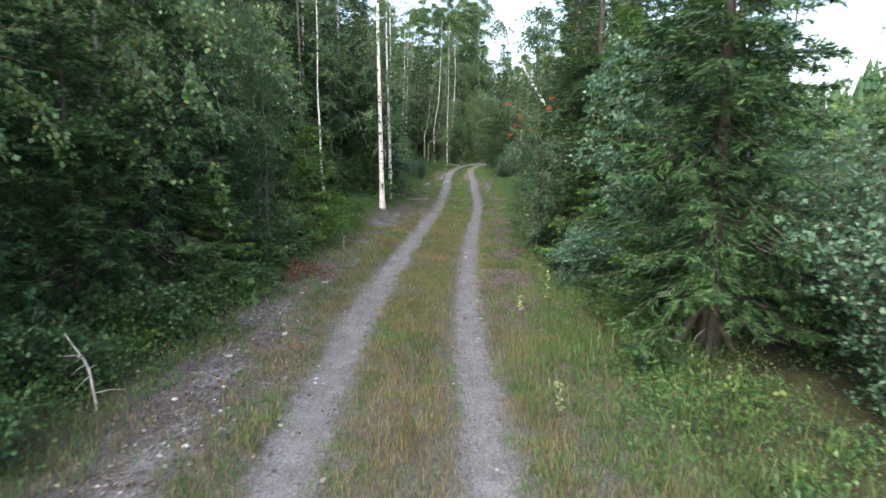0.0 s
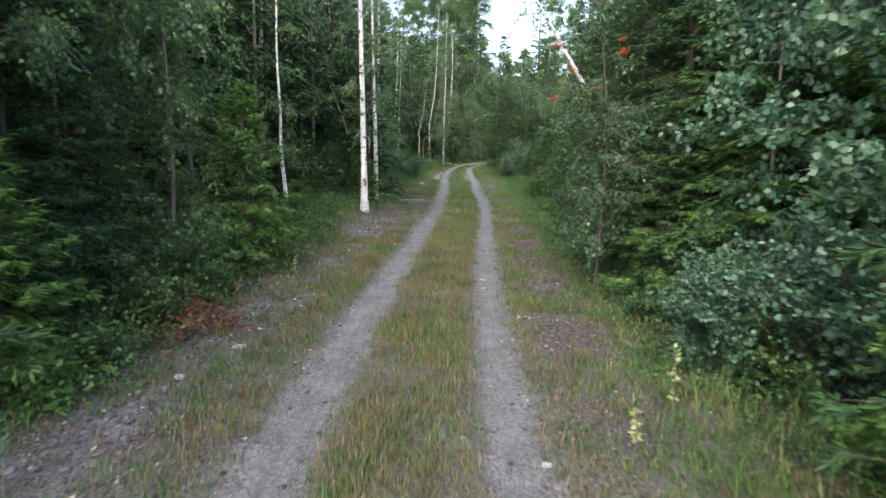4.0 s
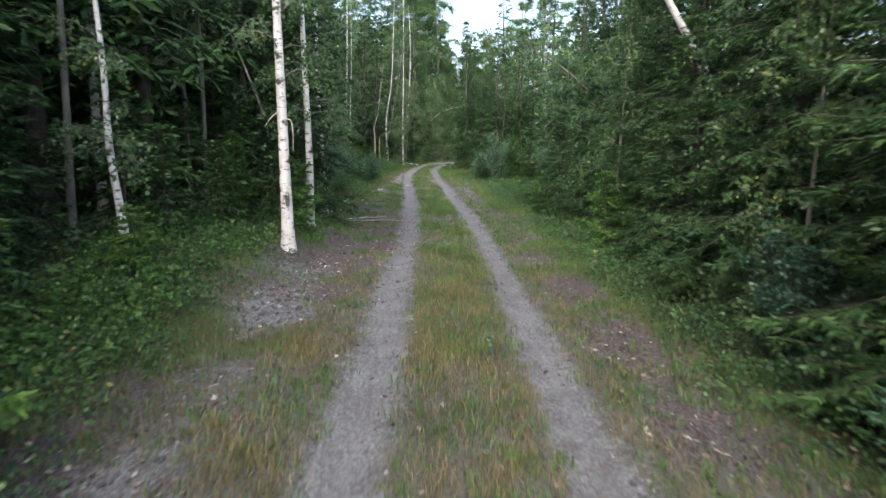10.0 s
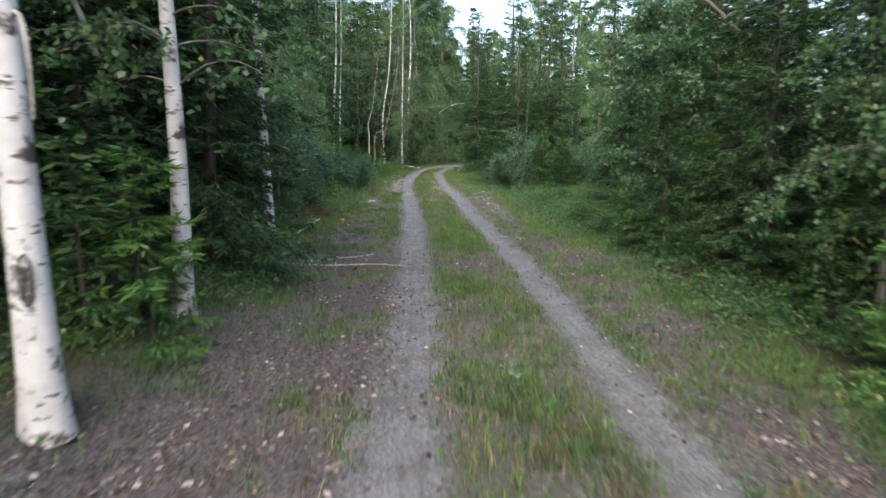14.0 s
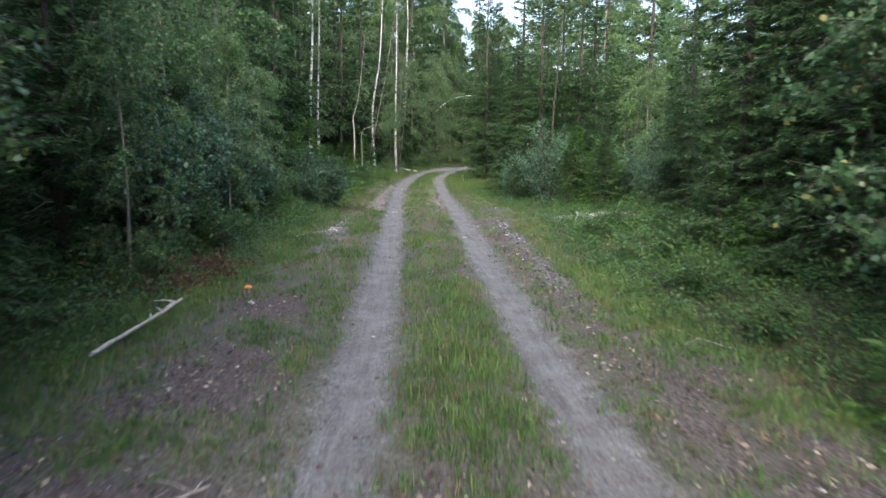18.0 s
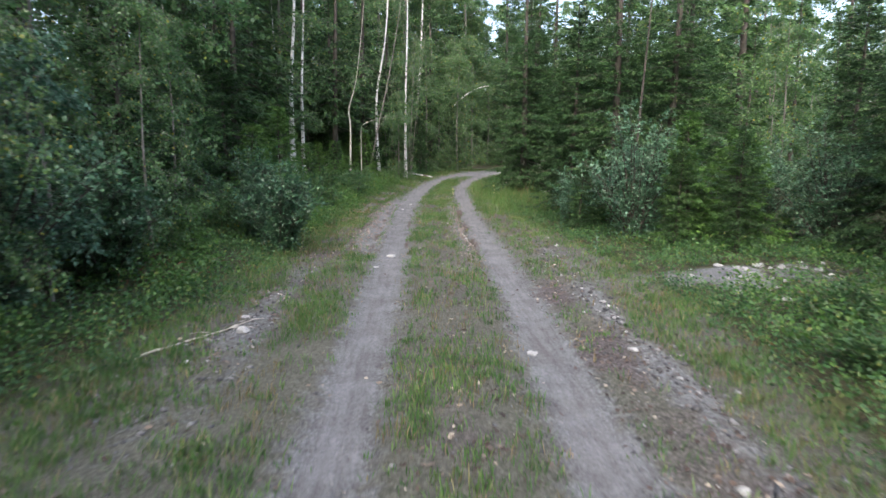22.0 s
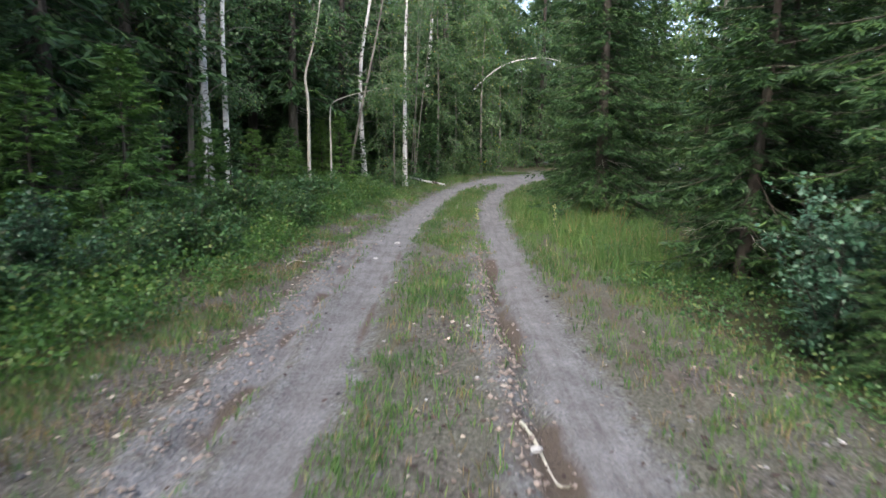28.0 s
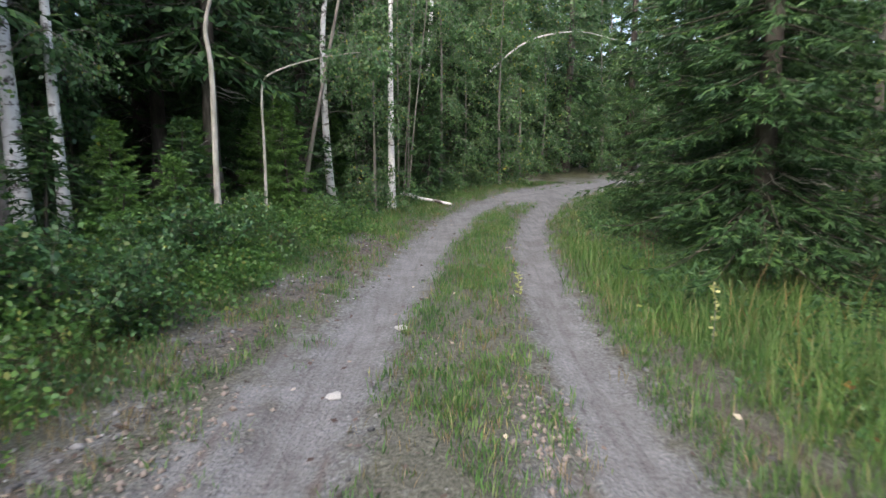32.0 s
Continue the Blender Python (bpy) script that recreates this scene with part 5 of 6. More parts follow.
def grass(name, label, seed, n, rule, mat, tall, wide=0.0045, tuft=7, beyond=0.4):
    """Grass in tufts: two-jointed blades that bend over."""
    rng = np.random.default_rng(seed)
    y = rng.uniform(0.8, 66, n)
    x = left_edge(y) - min(beyond, 1.1) + rng.random(n) * (right_edge(y) - left_edge(y) + min(beyond, 1.1) + beyond + 0.1)
    keep = rng.random(n) < rule(x, y)
    x, y = x[keep], y[keep]
    height = tall * rng.uniform(0.55, 1.25, len(x))
    x, y = (np.repeat(a, tuft) + rng.normal(0, 0.035, len(a) * tuft) for a in (x, y))
    h = np.repeat(height, tuft) * rng.uniform(0.5, 1.15, len(x))
    m = len(x)
    z = ground_z(x, y) - 0.004
    a = rng.uniform(0, 2 * math.pi, m)
    bend_by = rng.uniform(0.1, 0.75, m) * h
    out = np.stack([np.cos(a), np.sin(a), 0 * a], 1)
    side = np.stack([-np.sin(a), np.cos(a), 0 * a], 1) * (wide * rng.uniform(0.7, 1.4, m))[:, None]
    foot = np.stack([x, y, z], 1)
    mid = foot + out * (bend_by * 0.3)[:, None] + np.array([0, 0, 1.0]) * (h * 0.45)[:, None]
    tip = foot + out * bend_by[:, None] + np.array([0, 0, 1.0]) * (h * rng.uniform(0.75, 1.0, m))[:, None]
    v = np.stack([foot, mid + side, tip, mid - side], 1).reshape(-1, 3)
    f = np.arange(4 * m).reshape(-1, 4)
    return tagged(part(name, raw_mesh(name, v, f), mat), label, "grass", kind="stuff")


def bare(x, y):
    """How bare of plants the ground is, from the masks."""
    m = masks(x, y)
    return np.clip(np.maximum.reduce([m["gravel"] * 1.1, m["stony"] * 0.9, m["sand"] * 1.3, m["litter"] * 0.8, m["mud"]]), 0, 1)


def strip(x, y):
    return np.clip((x - left_edge(y) + 0.35) / 0.3, 0, 1) * np.clip((right_edge(y) + 0.4 - x) / 0.3, 0, 1)


def patchy(x, y, seed, base=0.5):
    return np.clip(0.5 + 0.9 * waves(x, y, seed, 3, base), 0, 1)


def middle(x, y):
    return bell(x, (left_track(y) + right_track(y)) / 2, 0.42)


def dry_rule(x, y):
    early = np.clip((24 - y) / 8, 0.12, 0.8)
    early = np.maximum(early, 0.55 * band(y, 39, 52, 2) * np.clip((left_track(y) - 0.75 - x) / 0.3, 0, 1))
    early = np.maximum(early, 0.3 * band(y, 26, 60, 2) * np.clip((x - right_track(y) - 0.5) / 0.3, 0, 1))
    return strip(x, y) * (1 - bare(x, y)) ** 2 * early * (0.35 + 0.65 * patchy(x, y, 21)) * np.where(x > right_track(y) + 0.7, 0.5, 1)


def green_rule(x, y):
    late = np.clip((y - 6) / 18, 0.62, 1)
    verge = np.clip((left_edge(y) + 0.9 - x) / 0.5, 0, 1) + np.clip((x - right_edge(y) + 1.0) / 0.5, 0, 1)
    worn = 1 - band(y, 29, 49, 3) * (0.12 + 0.4 * np.clip((x - right_track(y)) / 0.3, 0, 1))
    return worn * strip(x, y) * (1 - bare(x, y)) ** 2 * np.clip(late * (0.15 + 0.85 * patchy(x, y, 22) ** 1.5) + 0.45 * verge * patchy(x, y, 25, 0.7), 0, 1) * (1 - 0.55 * band(y, 34, 47, 3) * middle(x, y))


def lush_rule(x, y):
    a = band(y, 27, 33, 1.5) * (bell(x, (left_track(y) + right_track(y)) / 2, 0.35) + 1.3 * bell(x, left_edge(y) + 0.05, 0.5))
    a = a + np.where(y > 33, 0.22, 0.5) * band(y, 12, 58, 2) * middle(x, y) * np.clip(waves(x, y, 41, 3, 0.6) * 2.2 - 0.1, 0, 1)
    a = a + 0.4 * band(y, 14, 46, 2) * bell(x, right_edge(y) + 0.1, 0.5) * np.clip(waves(x, y, 42, 3, 0.6) * 2.2 - 0.2, 0, 1)
    b = band(y, 29, 34, 1.5) * bell(x, right_edge(y) - 0.1, 0.5) + band(y, 5, 10, 1) * bell(x, 1.1, 0.35) * 0.25
    return np.clip(a + b + 0.6 * band(y, 19, 23, 1) * bell(x, right_edge(y), 0.5), 0, 1) * (1 - bare(x, y))


def tall_rule(x, y):
    return np.clip(band(y, 46.4, 53.5, 1) * bell(x, right_edge(y) + 0.6, 0.75) + 0.2 * band(y, 2, 9.5, 1) * bell(x, 2.2, 0.65) + 0.25 * band(y, 51.5, 55, 1) * bell(x, right_edge(y) - 0.3, 0.5), 0, 1) * (1 - bare(x, y))


grass("dry_grass", "straw-brown thin grass between and beside the ruts", 101, 150000, dry_rule, DRY_GRASS, 0.125, 0.0026, 7)
grass("green_grass", "short green grass on the track and verges", 102, 150000, green_rule, GREEN_GRASS, 0.1, 0.0038, 8)
grass("lush_grass", "fresh bright green grass patches", 103, 75000, lush_rule, GREEN_GRASS, 0.13, 0.0036, 8)
def verge_rule(x, y):
    l, r = left_edge(y) - x, x - right_edge(y)
    near = np.clip((l + 0.4) / 0.3, 0, 1) * np.clip((1.0 - l) / 0.5, 0, 1) + np.clip((r + 0.5) / 0.3, 0, 1) * np.clip((1.4 + 0.4 * band(y, 28, 42, 2) - r) / 0.6, 0, 1)
    return np.clip(near, 0, 1) * np.where(x > 0, np.where(y < 14, 0.3 + 0.7 * patchy(x, y, 24), 0.5 * patchy(x, y, 24, 0.8) ** 1.8), 0.3 + 0.7 * patchy(x, y, 24)) * (1 - bare(x, y)) * 0.5


grass("verge_grass", "soft green grass under the edge of the trees", 106, 42000, verge_rule, GREEN_GRASS, 0.18, 0.004, 6, 2.6)
grass("tall_grass", "tall soft green grass on the verge under the spruces", 104, 95000, tall_rule, GREEN_GRASS, 0.4, 0.0032, 6, 1.7)
grass("seed_stalks", "tall pale dry grass stalks", 105, 3500, lambda x, y: 0.5 * tall_rule(x, y) * (y > 40) * np.clip((x - right_edge(y) + 0.1) / 0.4, 0, 1), DRY_GRASS, 0.7, 0.004, 5, 1.7)


def undergrowth(name, label, seed, n, rule, mat, tall, leaf, per=46, spread=0.2):
    """Low leafy shrubs, each a small dome of leaves on thin stems."""
    rng = np.random.default_rng(seed)
    y, off = rng.uniform(0, 64, n), rng.random(n) ** 1.3 * 5.0 - 0.3
    x = np.where(rng.random(n) < 0.5, left_edge(y) - off, right_edge(y) + off)
    keep = rng.random(n) < rule(x, y)
    x, y = x[keep], y[keep]
    m = len(x)
    h = tall * rng.uniform(0.5, 1.3, m)
    j = np.repeat(np.arange(m), per)
    r, a = np.sqrt(rng.random(len(j))), rng.uniform(0, 2 * math.pi, len(j))
    up = rng.uniform(0.25, 1.0, len(j)) * (1 - 0.5 * r**2)
    px, py = x[j] + r * np.cos(a) * spread * (0.6 + h[j]), y[j] + r * np.sin(a) * spread * (0.6 + h[j])
    q = np.stack([px, py, ground_z(px, py) + up * h[j]], 1)
    d = unit(np.stack([np.cos(a) * r, np.sin(a) * r, np.full(len(j), 0.25)], 1) + rng.normal(0, 0.55, (len(j), 3)))
    ll = leaf * rng.uniform(0.6, 1.3, len(j))
    g = blades(q, d, ll, ll * 0.34, rng, 0.25, 0.5)
    return tagged(part(name, raw_mesh(name, *g), mat), label, "undergrowth", kind="stuff")


def low_rule(x, y):
    l, r = left_edge(y) - x, x - right_edge(y)
    inside = np.clip((l + 0.25) / 0.5, 0, 1) * np.clip((4.9 - l) / 1.5, 0, 1) + np.clip((r + 0.2) / 0.5, 0, 1) * np.clip((5.5 - r) / 1.5, 0, 1)
    return np.clip(inside, 0, 1) * np.where((x > 0) & (y < 14), 0.5 + 0.4 * patchy(x, y, 31), 1) * np.where((x > 0) & (y > 23) & (y < 43), 0.4 + 0.6 * patchy(x, y, 31, 0.8) ** 1.5, 0.35 + 0.65 * patchy(x, y, 31)) * (1 - bare(x, y))


def high_rule(x, y):
    l, r = left_edge(y) - x, x - right_edge(y)
    a = 1.3 * band(y, 43, 57, 2) * np.clip((l + 0.35) / 0.5, 0, 1) * np.clip((3.2 - l) / 0.8, 0, 1)
    b = 0.15 * band(y, 3, 13, 2) * np.clip((r - 0.1) / 0.5, 0, 1) * np.clip((2.0 - r) / 0.6, 0, 1)
    c = 0.7 * band(y, 2, 13, 2) * np.clip((l - 0.15) / 0.5, 0, 1) * np.clip((2.2 - l) / 0.6, 0, 1)
    c = c + 0.8 * band(y, 13, 21, 1.5) * np.clip((l + 0.15) / 0.4, 0, 1) * np.clip((2.0 - l) / 0.6, 0, 1)
    e = 0.5 * band(y, 29, 42, 2) * (np.clip((l - 0.2) / 0.5, 0, 1) * np.clip((2.2 - l) / 0.6, 0, 1) + 0.5 * np.clip((r - 0.3) / 0.5, 0, 1) * np.clip((4.5 - r) / 0.6, 0, 1))
    return np.clip(a + b + c + e, 0, 1) * (0.3 + 0.7 * patchy(x, y, 33)) * (1 - bare(x, y))


undergrowth("bilberry_undergrowth", "low bright green bilberry shrubs on the forest floor", 111, 17000, low_rule, BERRY_BUSH, 0.28, 0.037, 46, 0.26)
undergrowth("knee_high_undergrowth", "knee-high green leafy plants along the verges", 112, 17000, high_rule, FRESH_LEAF, 0.48, 0.046, 66, 0.26)


def litter(name, label, seed, n, rule, size):
    rng = np.random.default_rng(seed)
    y = rng.uniform(1, 62, n)
    x = left_edge(y) - 0.5 + rng.random(n) * (right_edge(y) - left_edge(y) + 1.2)
    keep = rng.random(n) < rule(x, y)
    x, y = x[keep], y[keep]
    m = len(x)
    a = rng.uniform(0, 2 * math.pi, m)
    d = unit(np.stack([np.cos(a), np.sin(a), rng.normal(0, 0.25, m)], 1))
    s = size * rng.uniform(0.5, 1.3, m)
    q = np.stack([x, y, ground_z(x, y) + rng.uniform(0.003, 0.015, m)], 1)
    side = unit(np.stack([-np.sin(a), np.cos(a), rng.normal(0, 0.3, m)], 1)) * (s * 0.36)[:, None]
    mid = q + d * (s * 0.45)[:, None]
    v = np.stack([q, mid + side, q + d * s[:, None], mid - side], 1).reshape(-1, 3)
    return tagged(part(name, raw_mesh(name, v, np.arange(4 * m).reshape(-1, 4)), LITTER), label, "leaf litter", kind="stuff")


litter("leaf_litter", "brown and purple-grey fallen leaves", 121, 120000, lambda x, y: np.clip(masks(x, y)["litter"] * 0.9 + 0.05, 0, 1) * np.clip(1 - masks(x, y)["sand"], 0.05, 1), 0.045)


def pebbles(name, label, seed, n, rule, lo, hi):
    """Loose stones: squashed, turned and knocked eight-faced lumps."""
    rng = np.random.default_rng(seed)
    y = rng.uniform(1, 62, n)
    x = left_edge(y) - 0.2 + rng.random(n) * (right_edge(y) - left_edge(y) + 1.0)
    keep = rng.random(n) < rule(x, y)
    x, y = x[keep], y[keep]
    m = len(x)
    base = np.array([(1, 0, 0), (0.3, 0.9, 0.1), (-0.8, 0.5, 0), (-0.7, -0.6, 0.1), (0.4, -0.9, 0), (0.2, 0.1, 0.75), (-0.3, -0.1, 0.65), (0, 0, -0.5)])
    face = np.array([(0, 1, 5), (1, 2, 6), (1, 6, 5), (2, 3, 6), (3, 4, 6), (4, 5, 6), (4, 0, 5), (1, 0, 7), (2, 1, 7), (3, 2, 7), (4, 3, 7), (0, 4, 7)])
    a = rng.uniform(0, 2 * math.pi, m)
    s = lo * (hi / lo) ** (rng.random(m) ** 1.8)
    v = base[None] * (1 + rng.normal(0, 0.16, (m, 8, 3))) * s[:, None, None] * np.array([1, 0.8, 0.7])
    c, sn = np.cos(a)[:, None], np.sin(a)[:, None]
    v = np.stack([v[..., 0] * c - v[..., 1] * sn, v[..., 0] * sn + v[..., 1] * c, v[..., 2]], -1)
    v += np.stack([x, y, ground_z(x, y) + s * 0.12], 1)[:, None]
    f = (np.arange(m)[:, None, None] * 8 + face[None]).reshape(-1, 3)
    return tagged(part(name, raw_mesh(name, v.reshape(-1, 3), f), STONE), label, "gravel", kind="stuff")


def gravel_rule(x, y):
    m = masks(x, y)
    return np.clip(m["gravel"] * 0.35 * np.clip(1 - 2.2 * m["sand"], 0, 1) + 0.95 * m["stony"], 0, 1) * 0.85 + 0.12 * np.clip(m["litter"], 0, 1) + 0.03 * strip(x, y) * np.clip(1 - 2 * m["sand"], 0, 1)


pebbles("gravel_stones", "grey gravel stones along the ruts and shoulders", 131, 90000, gravel_rule, 0.007, 0.03)
pebbles("broken_stones", "coarse broken stones on the shoulders", 132, 30000, lambda x, y: np.clip(masks(x, y)["stony"] - 0.25, 0, 1) * 0.9, 0.018, 0.05)

pebbles("coarse_gravel", "pale coarse crushed stone along the shoulders", 133, 60000, lambda x, y: np.clip(0.35 * band(y, 30, 43, 1) * bell(x, 2.2 + 0.04 * (y - 31), 0.3) + 0.3 * band(y, 34, 43, 1) * bell(x, -1.5, 0.35) + 1.2 * band(y, 16.4, 20.9, 1) * bell(x, -1.95, 0.45) * np.clip(0.7 + 0.5 * waves(x, y, 9, 3, 0.5), 0, 1), 0, 1), 0.012, 0.045)


def mud_clods():
    """Crumbled brown clods along the deep rut and the churned left track."""
    rng = np.random.default_rng(138)
    n = 2600
    y = rng.uniform(40.6, 49.8, n)
    x = np.where(rng.random(n) < 0.55, right_track(y) - 0.4 + rng.normal(0, 0.1, n), left_track(y) - 0.6 + rng.normal(0, 0.16, n))
    base = np.array([(1, 0, 0), (0, 1, 0), (-1, 0, 0), (0, -1, 0), (0, 0, 0.8), (0, 0, -0.4)])
    face = np.array([(0, 1, 4), (1, 2, 4), (2, 3, 4), (3, 0, 4), (1, 0, 5), (2, 1, 5), (3, 2, 5), (0, 3, 5)])
    s = 0.006 + 0.022 * rng.random(n) ** 2.5
    v = base[None] * (1 + rng.normal(0, 0.25, (n, 6, 3))) * s[:, None, None]
    v += np.stack([x, y, ground_z(x, y) + s * 0.2], 1)[:, None]
    f = (np.arange(n)[:, None, None] * 6 + face[None]).reshape(-1, 3)
    tagged(part("mud_clods", raw_mesh("mud_clods", v.reshape(-1, 3), f), MUD), "crumbled brown clay clods along the rut", "mud", kind="stuff")


MUD = plain("clay_clods", (0.24, 0.205, 0.185), 0.95)
mud_clods()


def lump(seed, flat=0.6):
    rng = np.random.default_rng(seed)
    bm = bmesh.new()
    bmesh.ops.create_icosphere(bm, subdivisions=2, radius=1.0)
    off = rng.uniform(-9, 9, 3)
    for v in bm.verts:
        p = v.co.copy()
        k = 1 + 0.6 * noise.noise(p * 1.0 + Vector(off)) + 0.3 * noise.noise(p * 2.2 + Vector(off))
        v.co = Vector((p.x * k, p.y * k * 0.8, p.z * k * flat))
    me = bpy.data.meshes.new("stone")
    bm.to_mesh(me)
    bm.free()
    return me


LUMPS = [lump(s, f) for s, f in ((1, 0.4), (2, 0.3), (3, 0.5), (4, 0.28))]
for me in LUMPS:
    me.materials.append(WHITE_STONE)
GREY_LUMPS = [lump(s, f) for s, f in ((5, 0.6), (6, 0.5), (7, 0.7))]
for me in GREY_LUMPS:
    me.materials.append(STONE)


def stone(x, y, size, kind=0, turn=0.0, grey=False, label="pale stone lying on the gravel"):
    ob = new("stone", (GREY_LUMPS if grey else LUMPS)[kind % (3 if grey else 4)])
    ob.matrix_basis = Matrix.LocRotScale((x, y, float(ground_z(x, y)) + size * 0.15), Euler((0, 0, radians(turn))), (size, size, size))
    tagged(ob, label, "stone", "loose stones")


for n, (x, y, s) in enumerate([(0.45, 8.04, 0.04), (0.4, 13.4, 0.05), (0.38, 12.8, 0.05), (-2.07, 10.07, 0.07), (-2.3, 9.3, 0.06), (-2.4, 6.4, 0.06), (-2.0, 7.2, 0.05), (-1.75, 13.6, 0.05),
                               (-0.13, 41.2, 0.09), (-0.3, 40.2, 0.06), (-1.29, 36.7, 0.08), (-1.4, 37.2, 0.06), (1.34, 36.3, 0.07), (1.1, 46.9, 0.04), (0.12, 49.7, 0.06), (-0.11, 48.5, 0.05), (2.6, 41.0, 0.06),
                               (2.3, 40.2, 0.05), (2.9, 42.2, 0.06), (1.27, 43.1, 0.05), (-1.5, 44.0, 0.05), (0.45, 50.9, 0.07), (2.0, 34.0, 0.05), (2.2, 36.2, 0.06), (-2.6, 39.0, 0.04), (3.6, 22.0, 0.12), (-1.6, 30.9, 0.05), (-3.7, 13.0, 0.12)]):
    stone(x, y, s * 0.85, n, n * 67)
PILE = np.random.default_rng(141)
for n in range(30):
    x = PILE.normal(5.2, 0.8)
    y = 39.3 + 0.25 * (x - 5) + PILE.normal(0, 0.33)
    stone(x, y, PILE.uniform(0.03, 0.08), n, n * 41, n % 7 > 0, "pale stone in a low heap beside the track")


# ---- fallen wood, seedlings and small things ----
def lying(name, label, pts, r0, r1, mat, x, y, twigs=0, seed=1, category="branch"):
    """A branch or log on the ground: its path is given from its thick end, above the ground."""
    rng = np.random.default_rng(seed)
    p = bent(pts, 16)
    w = p + np.array([x, y, 0])
    w[:, 2] += ground_z(w[:, 0], w[:, 1]) + np.linspace(r0, r1, 16) * 0.8
    g = tubes(w[None], np.linspace(r0, r1, 16)[None] * (1 + 0.08 * rng.normal(size=16))[None], 8)
    ob = tagged(part(name, raw_mesh(name, *g, smooth=True), mat), label, category, "fallen wood")
    if twigs:
        i = rng.integers(3, 15, twigs)
        d = unit(np.stack([rng.normal(0, 1, twigs), rng.normal(0, 1, twigs), rng.uniform(0, 0.22, twigs)], 1))
        ln = rng.uniform(0.1, 0.3, twigs)[:, None]
        tp = np.stack([w[i], w[i] + d * ln * 0.5, w[i] + d * ln + np.array([0, 0, -0.03])], 1)
        tagged(part("twig_work", raw_mesh("twig_work", *tubes(tp, np.array([[r1, r1 * 0.7, 0.002]]).repeat(twigs, 0), 4)), mat, ob), kind="stuff")
    return ob


lying("fallen_branch", "long peeled pale branch across the leaf litter", [(-0.3, 0, 0.02), (0.3, -0.02, 0), (0.9, 0.02, 0.01), (1.6, 0.1, 0)], 0.017, 0.007, DEAD_WOOD, -1.95, 26.2, 3, 1)
lying("fallen_branch", "thin dead branch lying on the litter", [(0, 0, 0), (0.5, 0.25, 0.02), (1.0, 0.7, 0.01)], 0.014, 0.005, DEAD_WOOD, -1.9, 26.4, 4, 2)
lying("fallen_branch", "broken white stem end in the grass", [(-0.25, -0.1, 0.05), (0.0, 0.1, 0.1), (0.3, 0.3, 0.14)], 0.03, 0.022, DEAD_WOOD, -2.35, 27.0, 0, 3)
lying("fallen_branch", "bleached white branch sticking out of the grass", [(-0.15, -0.95, 0.08), (-0.1, -0.5, 0.1), (0.0, 0.0, 0.14), (0.08, 0.4, 0.2)], 0.02, 0.014, DEAD_WOOD, -2.2, 29.85, 4, 4)
lying("birch_log", "white birch log lying at the foot of the thicket", [(-1.25, 0.9, 0.2), (-0.2, 0.2, 0.12), (0.95, -0.6, 0.02)], 0.042, 0.03, BIRCH_BARK, 0.0, 59.3, 0, 5, "log")
lying("fallen_branch", "thin pale stick on the gravel rut", [(0, 0, 0), (0.12, -0.2, 0.01), (0.2, -0.4, 0)], 0.012, 0.008, DEAD_WOOD, 1.22, 43.3, 0, 6)
lying("fallen_branch", "long thin dead branch at the verge", [(0, 0, 0.02), (0.3, 0.6, 0.02), (0.75, 1.1, 0.02)], 0.012, 0.005, DEAD_WOOD, -1.95, 36.0, 5, 7)
lying("fallen_branch", "bare grey branch among green shrubs", [(0, 0, 0.0), (-0.1, 0.1, 0.35), (-0.35, 0.2, 0.6)], 0.016, 0.006, DEAD_WOOD, -3.0, 4.9, 7, 8)
lying("fallen_branch", "twisted pale twig on the mossy verge", [(0, 0, 0), (0.1, 0.05, 0.06), (0.22, 0.12, 0.02)], 0.012, 0.006, DEAD_WOOD, -1.2, 47.9, 1, 9)
lying("fallen_branch", "dead branch on the litter by the spruces", [(0, 0, 0), (0.2, 0.5, 0.03), (0.5, 0.9, 0.02)], 0.014, 0.006, DEAD_WOOD, 3.0, 26.6, 5, 10)
lying("fallen_branch", "dark dead branch in the low growth", [(0, 0, 0), (0.1, -0.4, 0.02), (0.3, -0.8, 0.02)], 0.008, 0.004, DEAD_WOOD, 2.7, 29.9, 4, 11)


def brush_heap(x, y, size, seed):
    """A heap of cut, browned brush."""
    rng = np.random.default_rng(seed)
    n = int(55 * size)
    root = np.stack([x + rng.normal(0, 0.3 * size, n), y + rng.normal(0, 0.3 * size, n), np.zeros(n)], 1)
    root[:, 2] = ground_z(root[:, 0], root[:, 1]) + rng.uniform(0.01, 0.12, n)
    d = unit(np.stack([rng.normal(0, 1, n), rng.normal(0, 1, n), rng.uniform(0, 0.5, n)], 1))
    ln = rng.uniform(0.2, 0.6, n)[:, None] * size
    sticks = tubes(np.stack([root, root + d * ln * 0.5, root + d * ln], 1), np.array([[0.006, 0.004, 0.002]]).repeat(n, 0), 4)
    j = np.repeat(np.arange(n), 14)
    q = root[j] + d[j] * ln[j] * rng.uniform(0.1, 1, (len(j), 1))
    e = unit(d[j] * 0.5 + rng.normal(0, 0.6, (len(j), 3)))
    ob = tagged(new("brush_heap"), "heap of cut branches with dead red-brown needles", "brush heap", "dead brush")
    tagged(part("stick_work", raw_mesh("stick_work", *sticks), SPRUCE_BARK, ob), kind="stuff")
    part("dead_needles", raw_mesh("dead_needles", *blades(q, e, rng.uniform(0.04, 0.1, len(j)), np.full(len(j), 0.008), rng)), BROWN_BRUSH, ob)


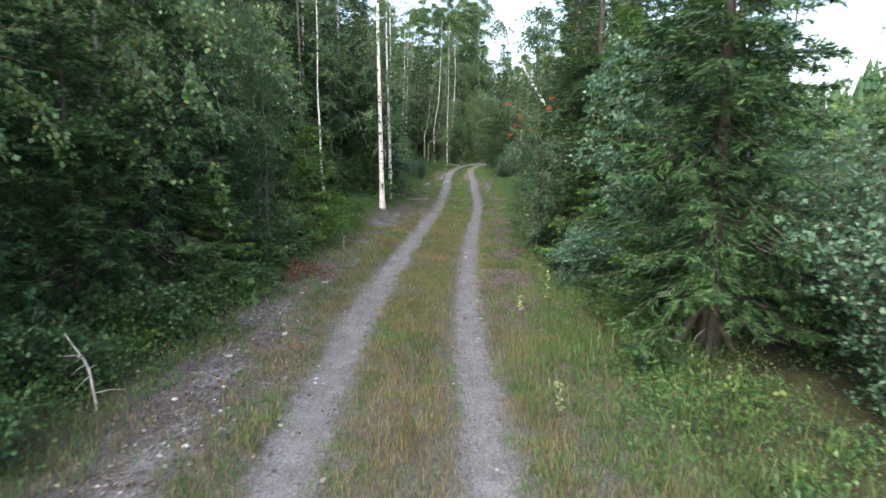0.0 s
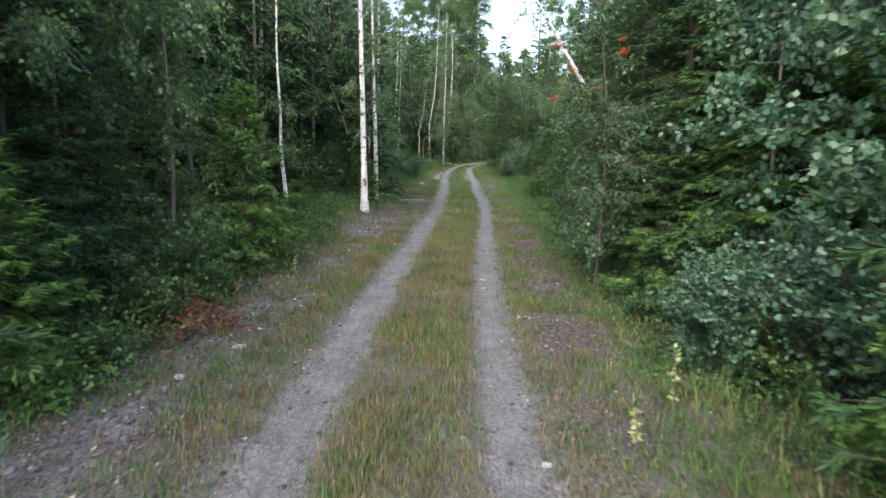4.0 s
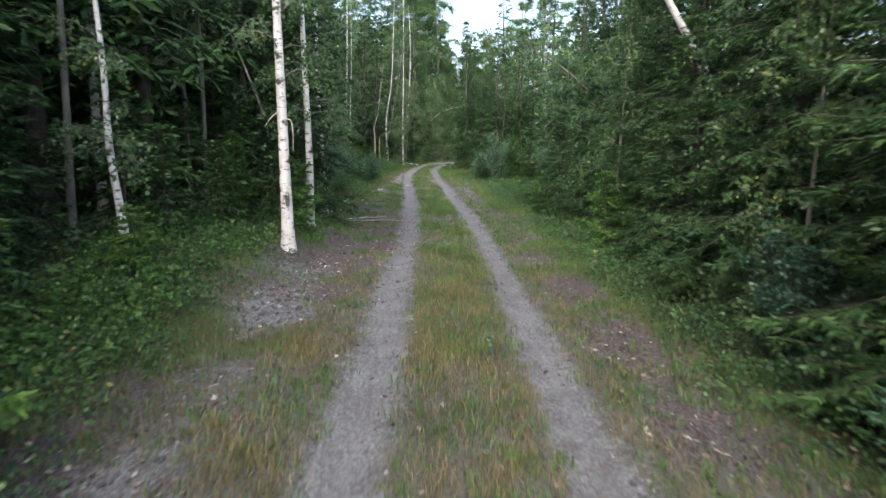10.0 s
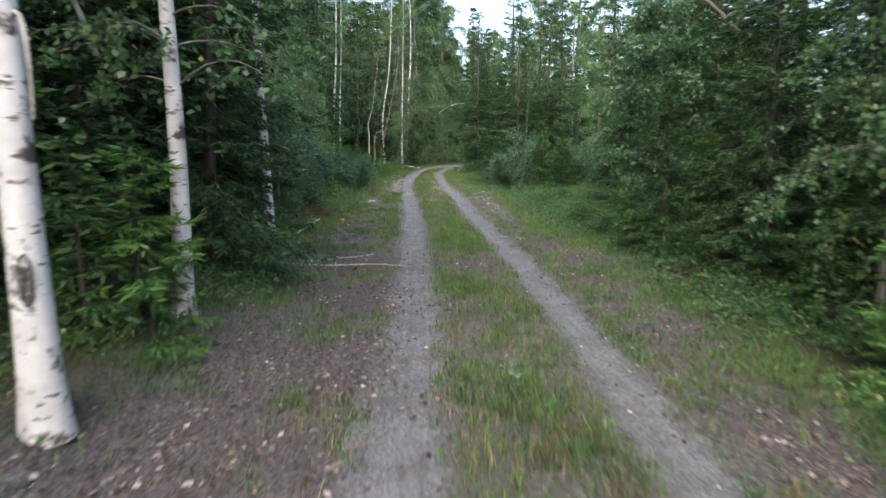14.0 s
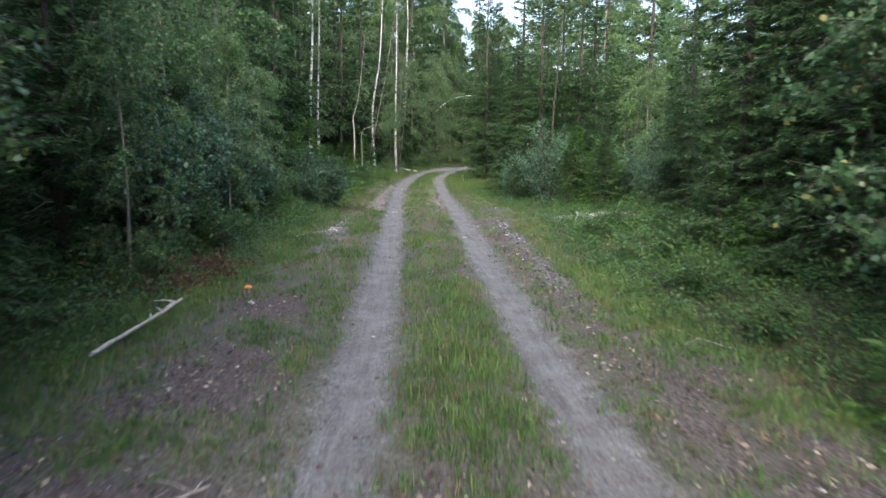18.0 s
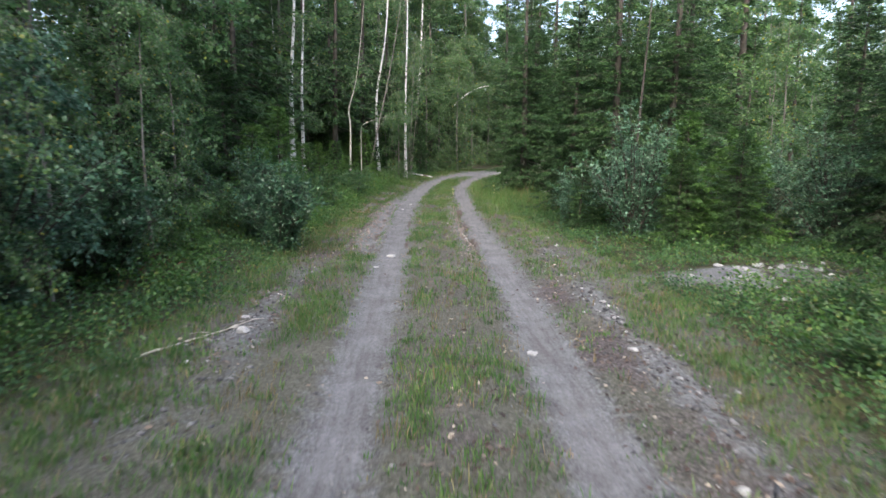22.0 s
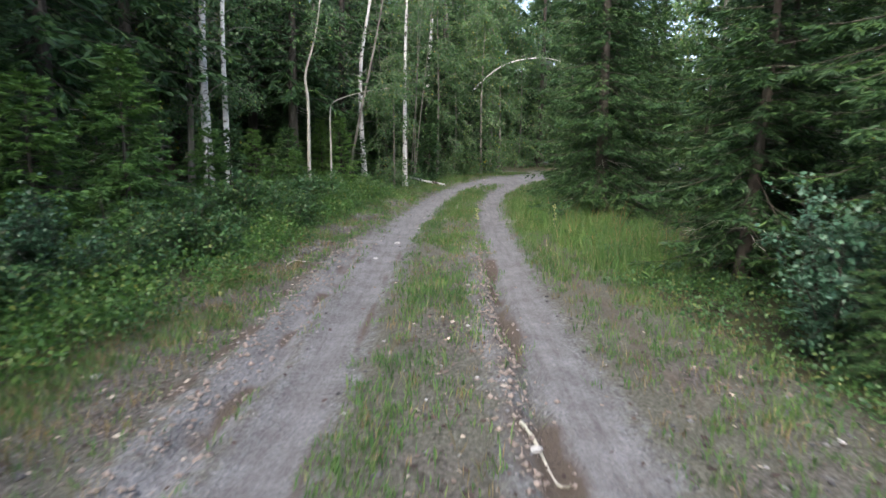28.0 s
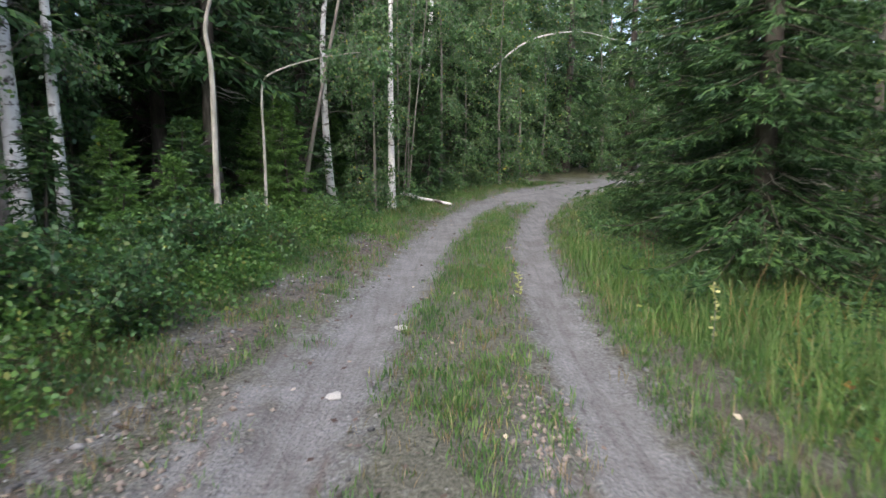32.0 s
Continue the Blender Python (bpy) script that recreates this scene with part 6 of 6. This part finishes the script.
for n, (x, y, s) in enumerate([(-2.75, 10.6, 1.0), (-2.9, 11.0, 0.8), (-2.45, 32.5, 1.0), (-2.8, 31.6, 0.9), (-3.1, 38.8, 0.8)]):
    brush_heap(x, y, s, 150 + n)


def seedling(x, y, tall, mat, label, seed, leaf=0.05, count=30):
    rng = np.random.default_rng(seed)
    z = float(ground_z(x, y))
    path = bent([(0, 0, 0), (0.02, 0, tall * 0.5), (0.0, 0.03, tall)], 6)
    u = rng.uniform(0.2, 1, count)
    q = np.stack([np.interp(u, np.linspace(0, 1, 6), path[:, a]) for a in range(3)], 1)
    a = rng.uniform(0, 6.3, count)
    d = unit(np.stack([np.cos(a), np.sin(a), rng.uniform(-0.1, 0.8, count)], 1))
    ob = tagged(new("seedling"), label, "seedling", "seedlings in the grass")
    part("stem", raw_mesh("stem", *tubes(path[None], np.linspace(0.005, 0.002, 6)[None], 5)), GREY_BARK, ob)
    part("leaves", raw_mesh("leaves", *blades(q, d, leaf * rng.uniform(0.6, 1.2, count), leaf * 0.3 * np.ones(count), rng)), mat, ob)
    ob.location = (x, y, z - 0.01)


PALE_LEAF = leafy("pale_seedling_leaves", [(0.0, (0.25, 0.32, 0.12)), (1.0, (0.5, 0.52, 0.28))], 0.5, 0.4, 0.35)
for n, (x, y, h, pale) in enumerate([(0.96, 4.95, 0.32, 1), (1.0, 8.15, 0.3, 1), (1.45, 8.75, 0.5, 1), (0.15, 16.0, 0.3, 0), (-1.7, 18.3, 0.35, 0), (-2.3, 13.2, 0.35, 1), (-1.6, 41.3, 0.35, 1), (2.9, 39.8, 0.6, 0),
                                     (1.5, 51.8, 0.25, 1), (0.4, 31.5, 0.25, 0), (2.3, 20.0, 0.3, 1), (-2.5, 7.6, 0.45, 0), (0.2, 21.5, 0.2, 0), (2.7, 50.3, 0.5, 1), (-2.9, 36.8, 0.45, 0)]):
    seedling(x, y, h, PALE_LEAF if pale else WILLOW_LEAF, "pale yellow-green seedling in the grass" if pale else "blue-green broadleaf seedling on the verge", 170 + n)


def mushroom(x, y):
    z = float(ground_z(x, y))
    ob = tagged(new("mushroom"), "small orange mushroom in green grass", "mushroom")
    bm = bmesh.new()
    bmesh.ops.create_uvsphere(bm, u_segments=14, v_segments=8, radius=0.05)
    for v in bm.verts:
        v.co.z = v.co.z * 0.55 if v.co.z > 0 else v.co.z * 0.12
        v.co.z += 0.07
    me = bpy.data.meshes.new("cap")
    bm.to_mesh(me)
    bm.free()
    part("cap", me, CAP, ob)
    part("stalk", raw_mesh("stalk", *tubes(np.array([[(0, 0, -0.01), (0.003, 0, 0.04), (0, 0, 0.075)]]), np.array([[0.014, 0.011, 0.012]]), 8), smooth=True), WHITE_STONE, ob)
    ob.location = (x, y, z)


mushroom(-1.75, 31.4)
mushroom(3.2, 49.6)


def stump(x, y):
    z = float(ground_z(x, y))
    ob = tagged(new("tree_stump"), "small grey cut stump in the moss", "stump")
    part("trunk", raw_mesh("trunk", *tubes(bent([(0, 0, -0.05), (0, 0, 0.1), (0.01, 0, 0.24)], 6)[None], np.array([[0.06, 0.05, 0.045, 0.043, 0.042, 0.041]]), 10), smooth=True), SPRUCE_BARK, ob)
    ang = np.arange(10) * 2 * math.pi / 10
    v = np.stack([0.01 + 0.04 * np.cos(ang), 0.04 * np.sin(ang), np.full(10, 0.243)], 1)
    part("cut_face", raw_mesh("cut_face", v, np.arange(10)[None]), CUT_WOOD, ob)
    ob.location = (x, y, z)


stump(3.75, 47.6)


# ---- distant woods round the place ----
def far_woods():
    """A ring of far conifer tops on low hills."""
    rng = np.random.default_rng(200)
    vs, fs, n0 = [], [], 0
    for ring, r, base, count in ((1, 120, 1, 420), (2, 200, 8, 460)):
        for _ in range(count):
            a = rng.uniform(0, 2 * math.pi)
            rr = r * rng.uniform(0.85, 1.2)
            x, y = rr * math.sin(a), 30 + rr * math.cos(a)
            h = rng.uniform(6, 12) * (1 + 0.5 * ring)
            w = h * rng.uniform(0.14, 0.22)
            k, tiers = 9, 7
            for t in range(tiers):
                z0 = base - 1 + h * t / tiers
                top = base - 1 + h * min(1.0, (t + 1.9) / tiers)
                wr = w * (1 - t / tiers) ** 0.8 + 0.1
                ang = np.arange(k) * 2 * math.pi / k + rng.uniform(0, 1)
                rad = wr * rng.uniform(0.6, 1.2, k)
                v = np.stack([x + rad * np.cos(ang), y + rad * np.sin(ang), z0 + rng.uniform(-0.3, 0.3, k)], 1)
                vs.append(np.concatenate([v, [[x, y, top]]]))
                i = np.arange(k)
                fs.append(np.stack([i, (i + 1) % k, np.full(k, k)], 1) + n0)
                n0 += k + 1
    me = raw_mesh("far_woods", np.concatenate(vs), np.concatenate(fs))
    tagged(part("far_woods", me, NEEDLE), "distant hazy conifer woods on low hills", "woods", kind="stuff")


far_woods()
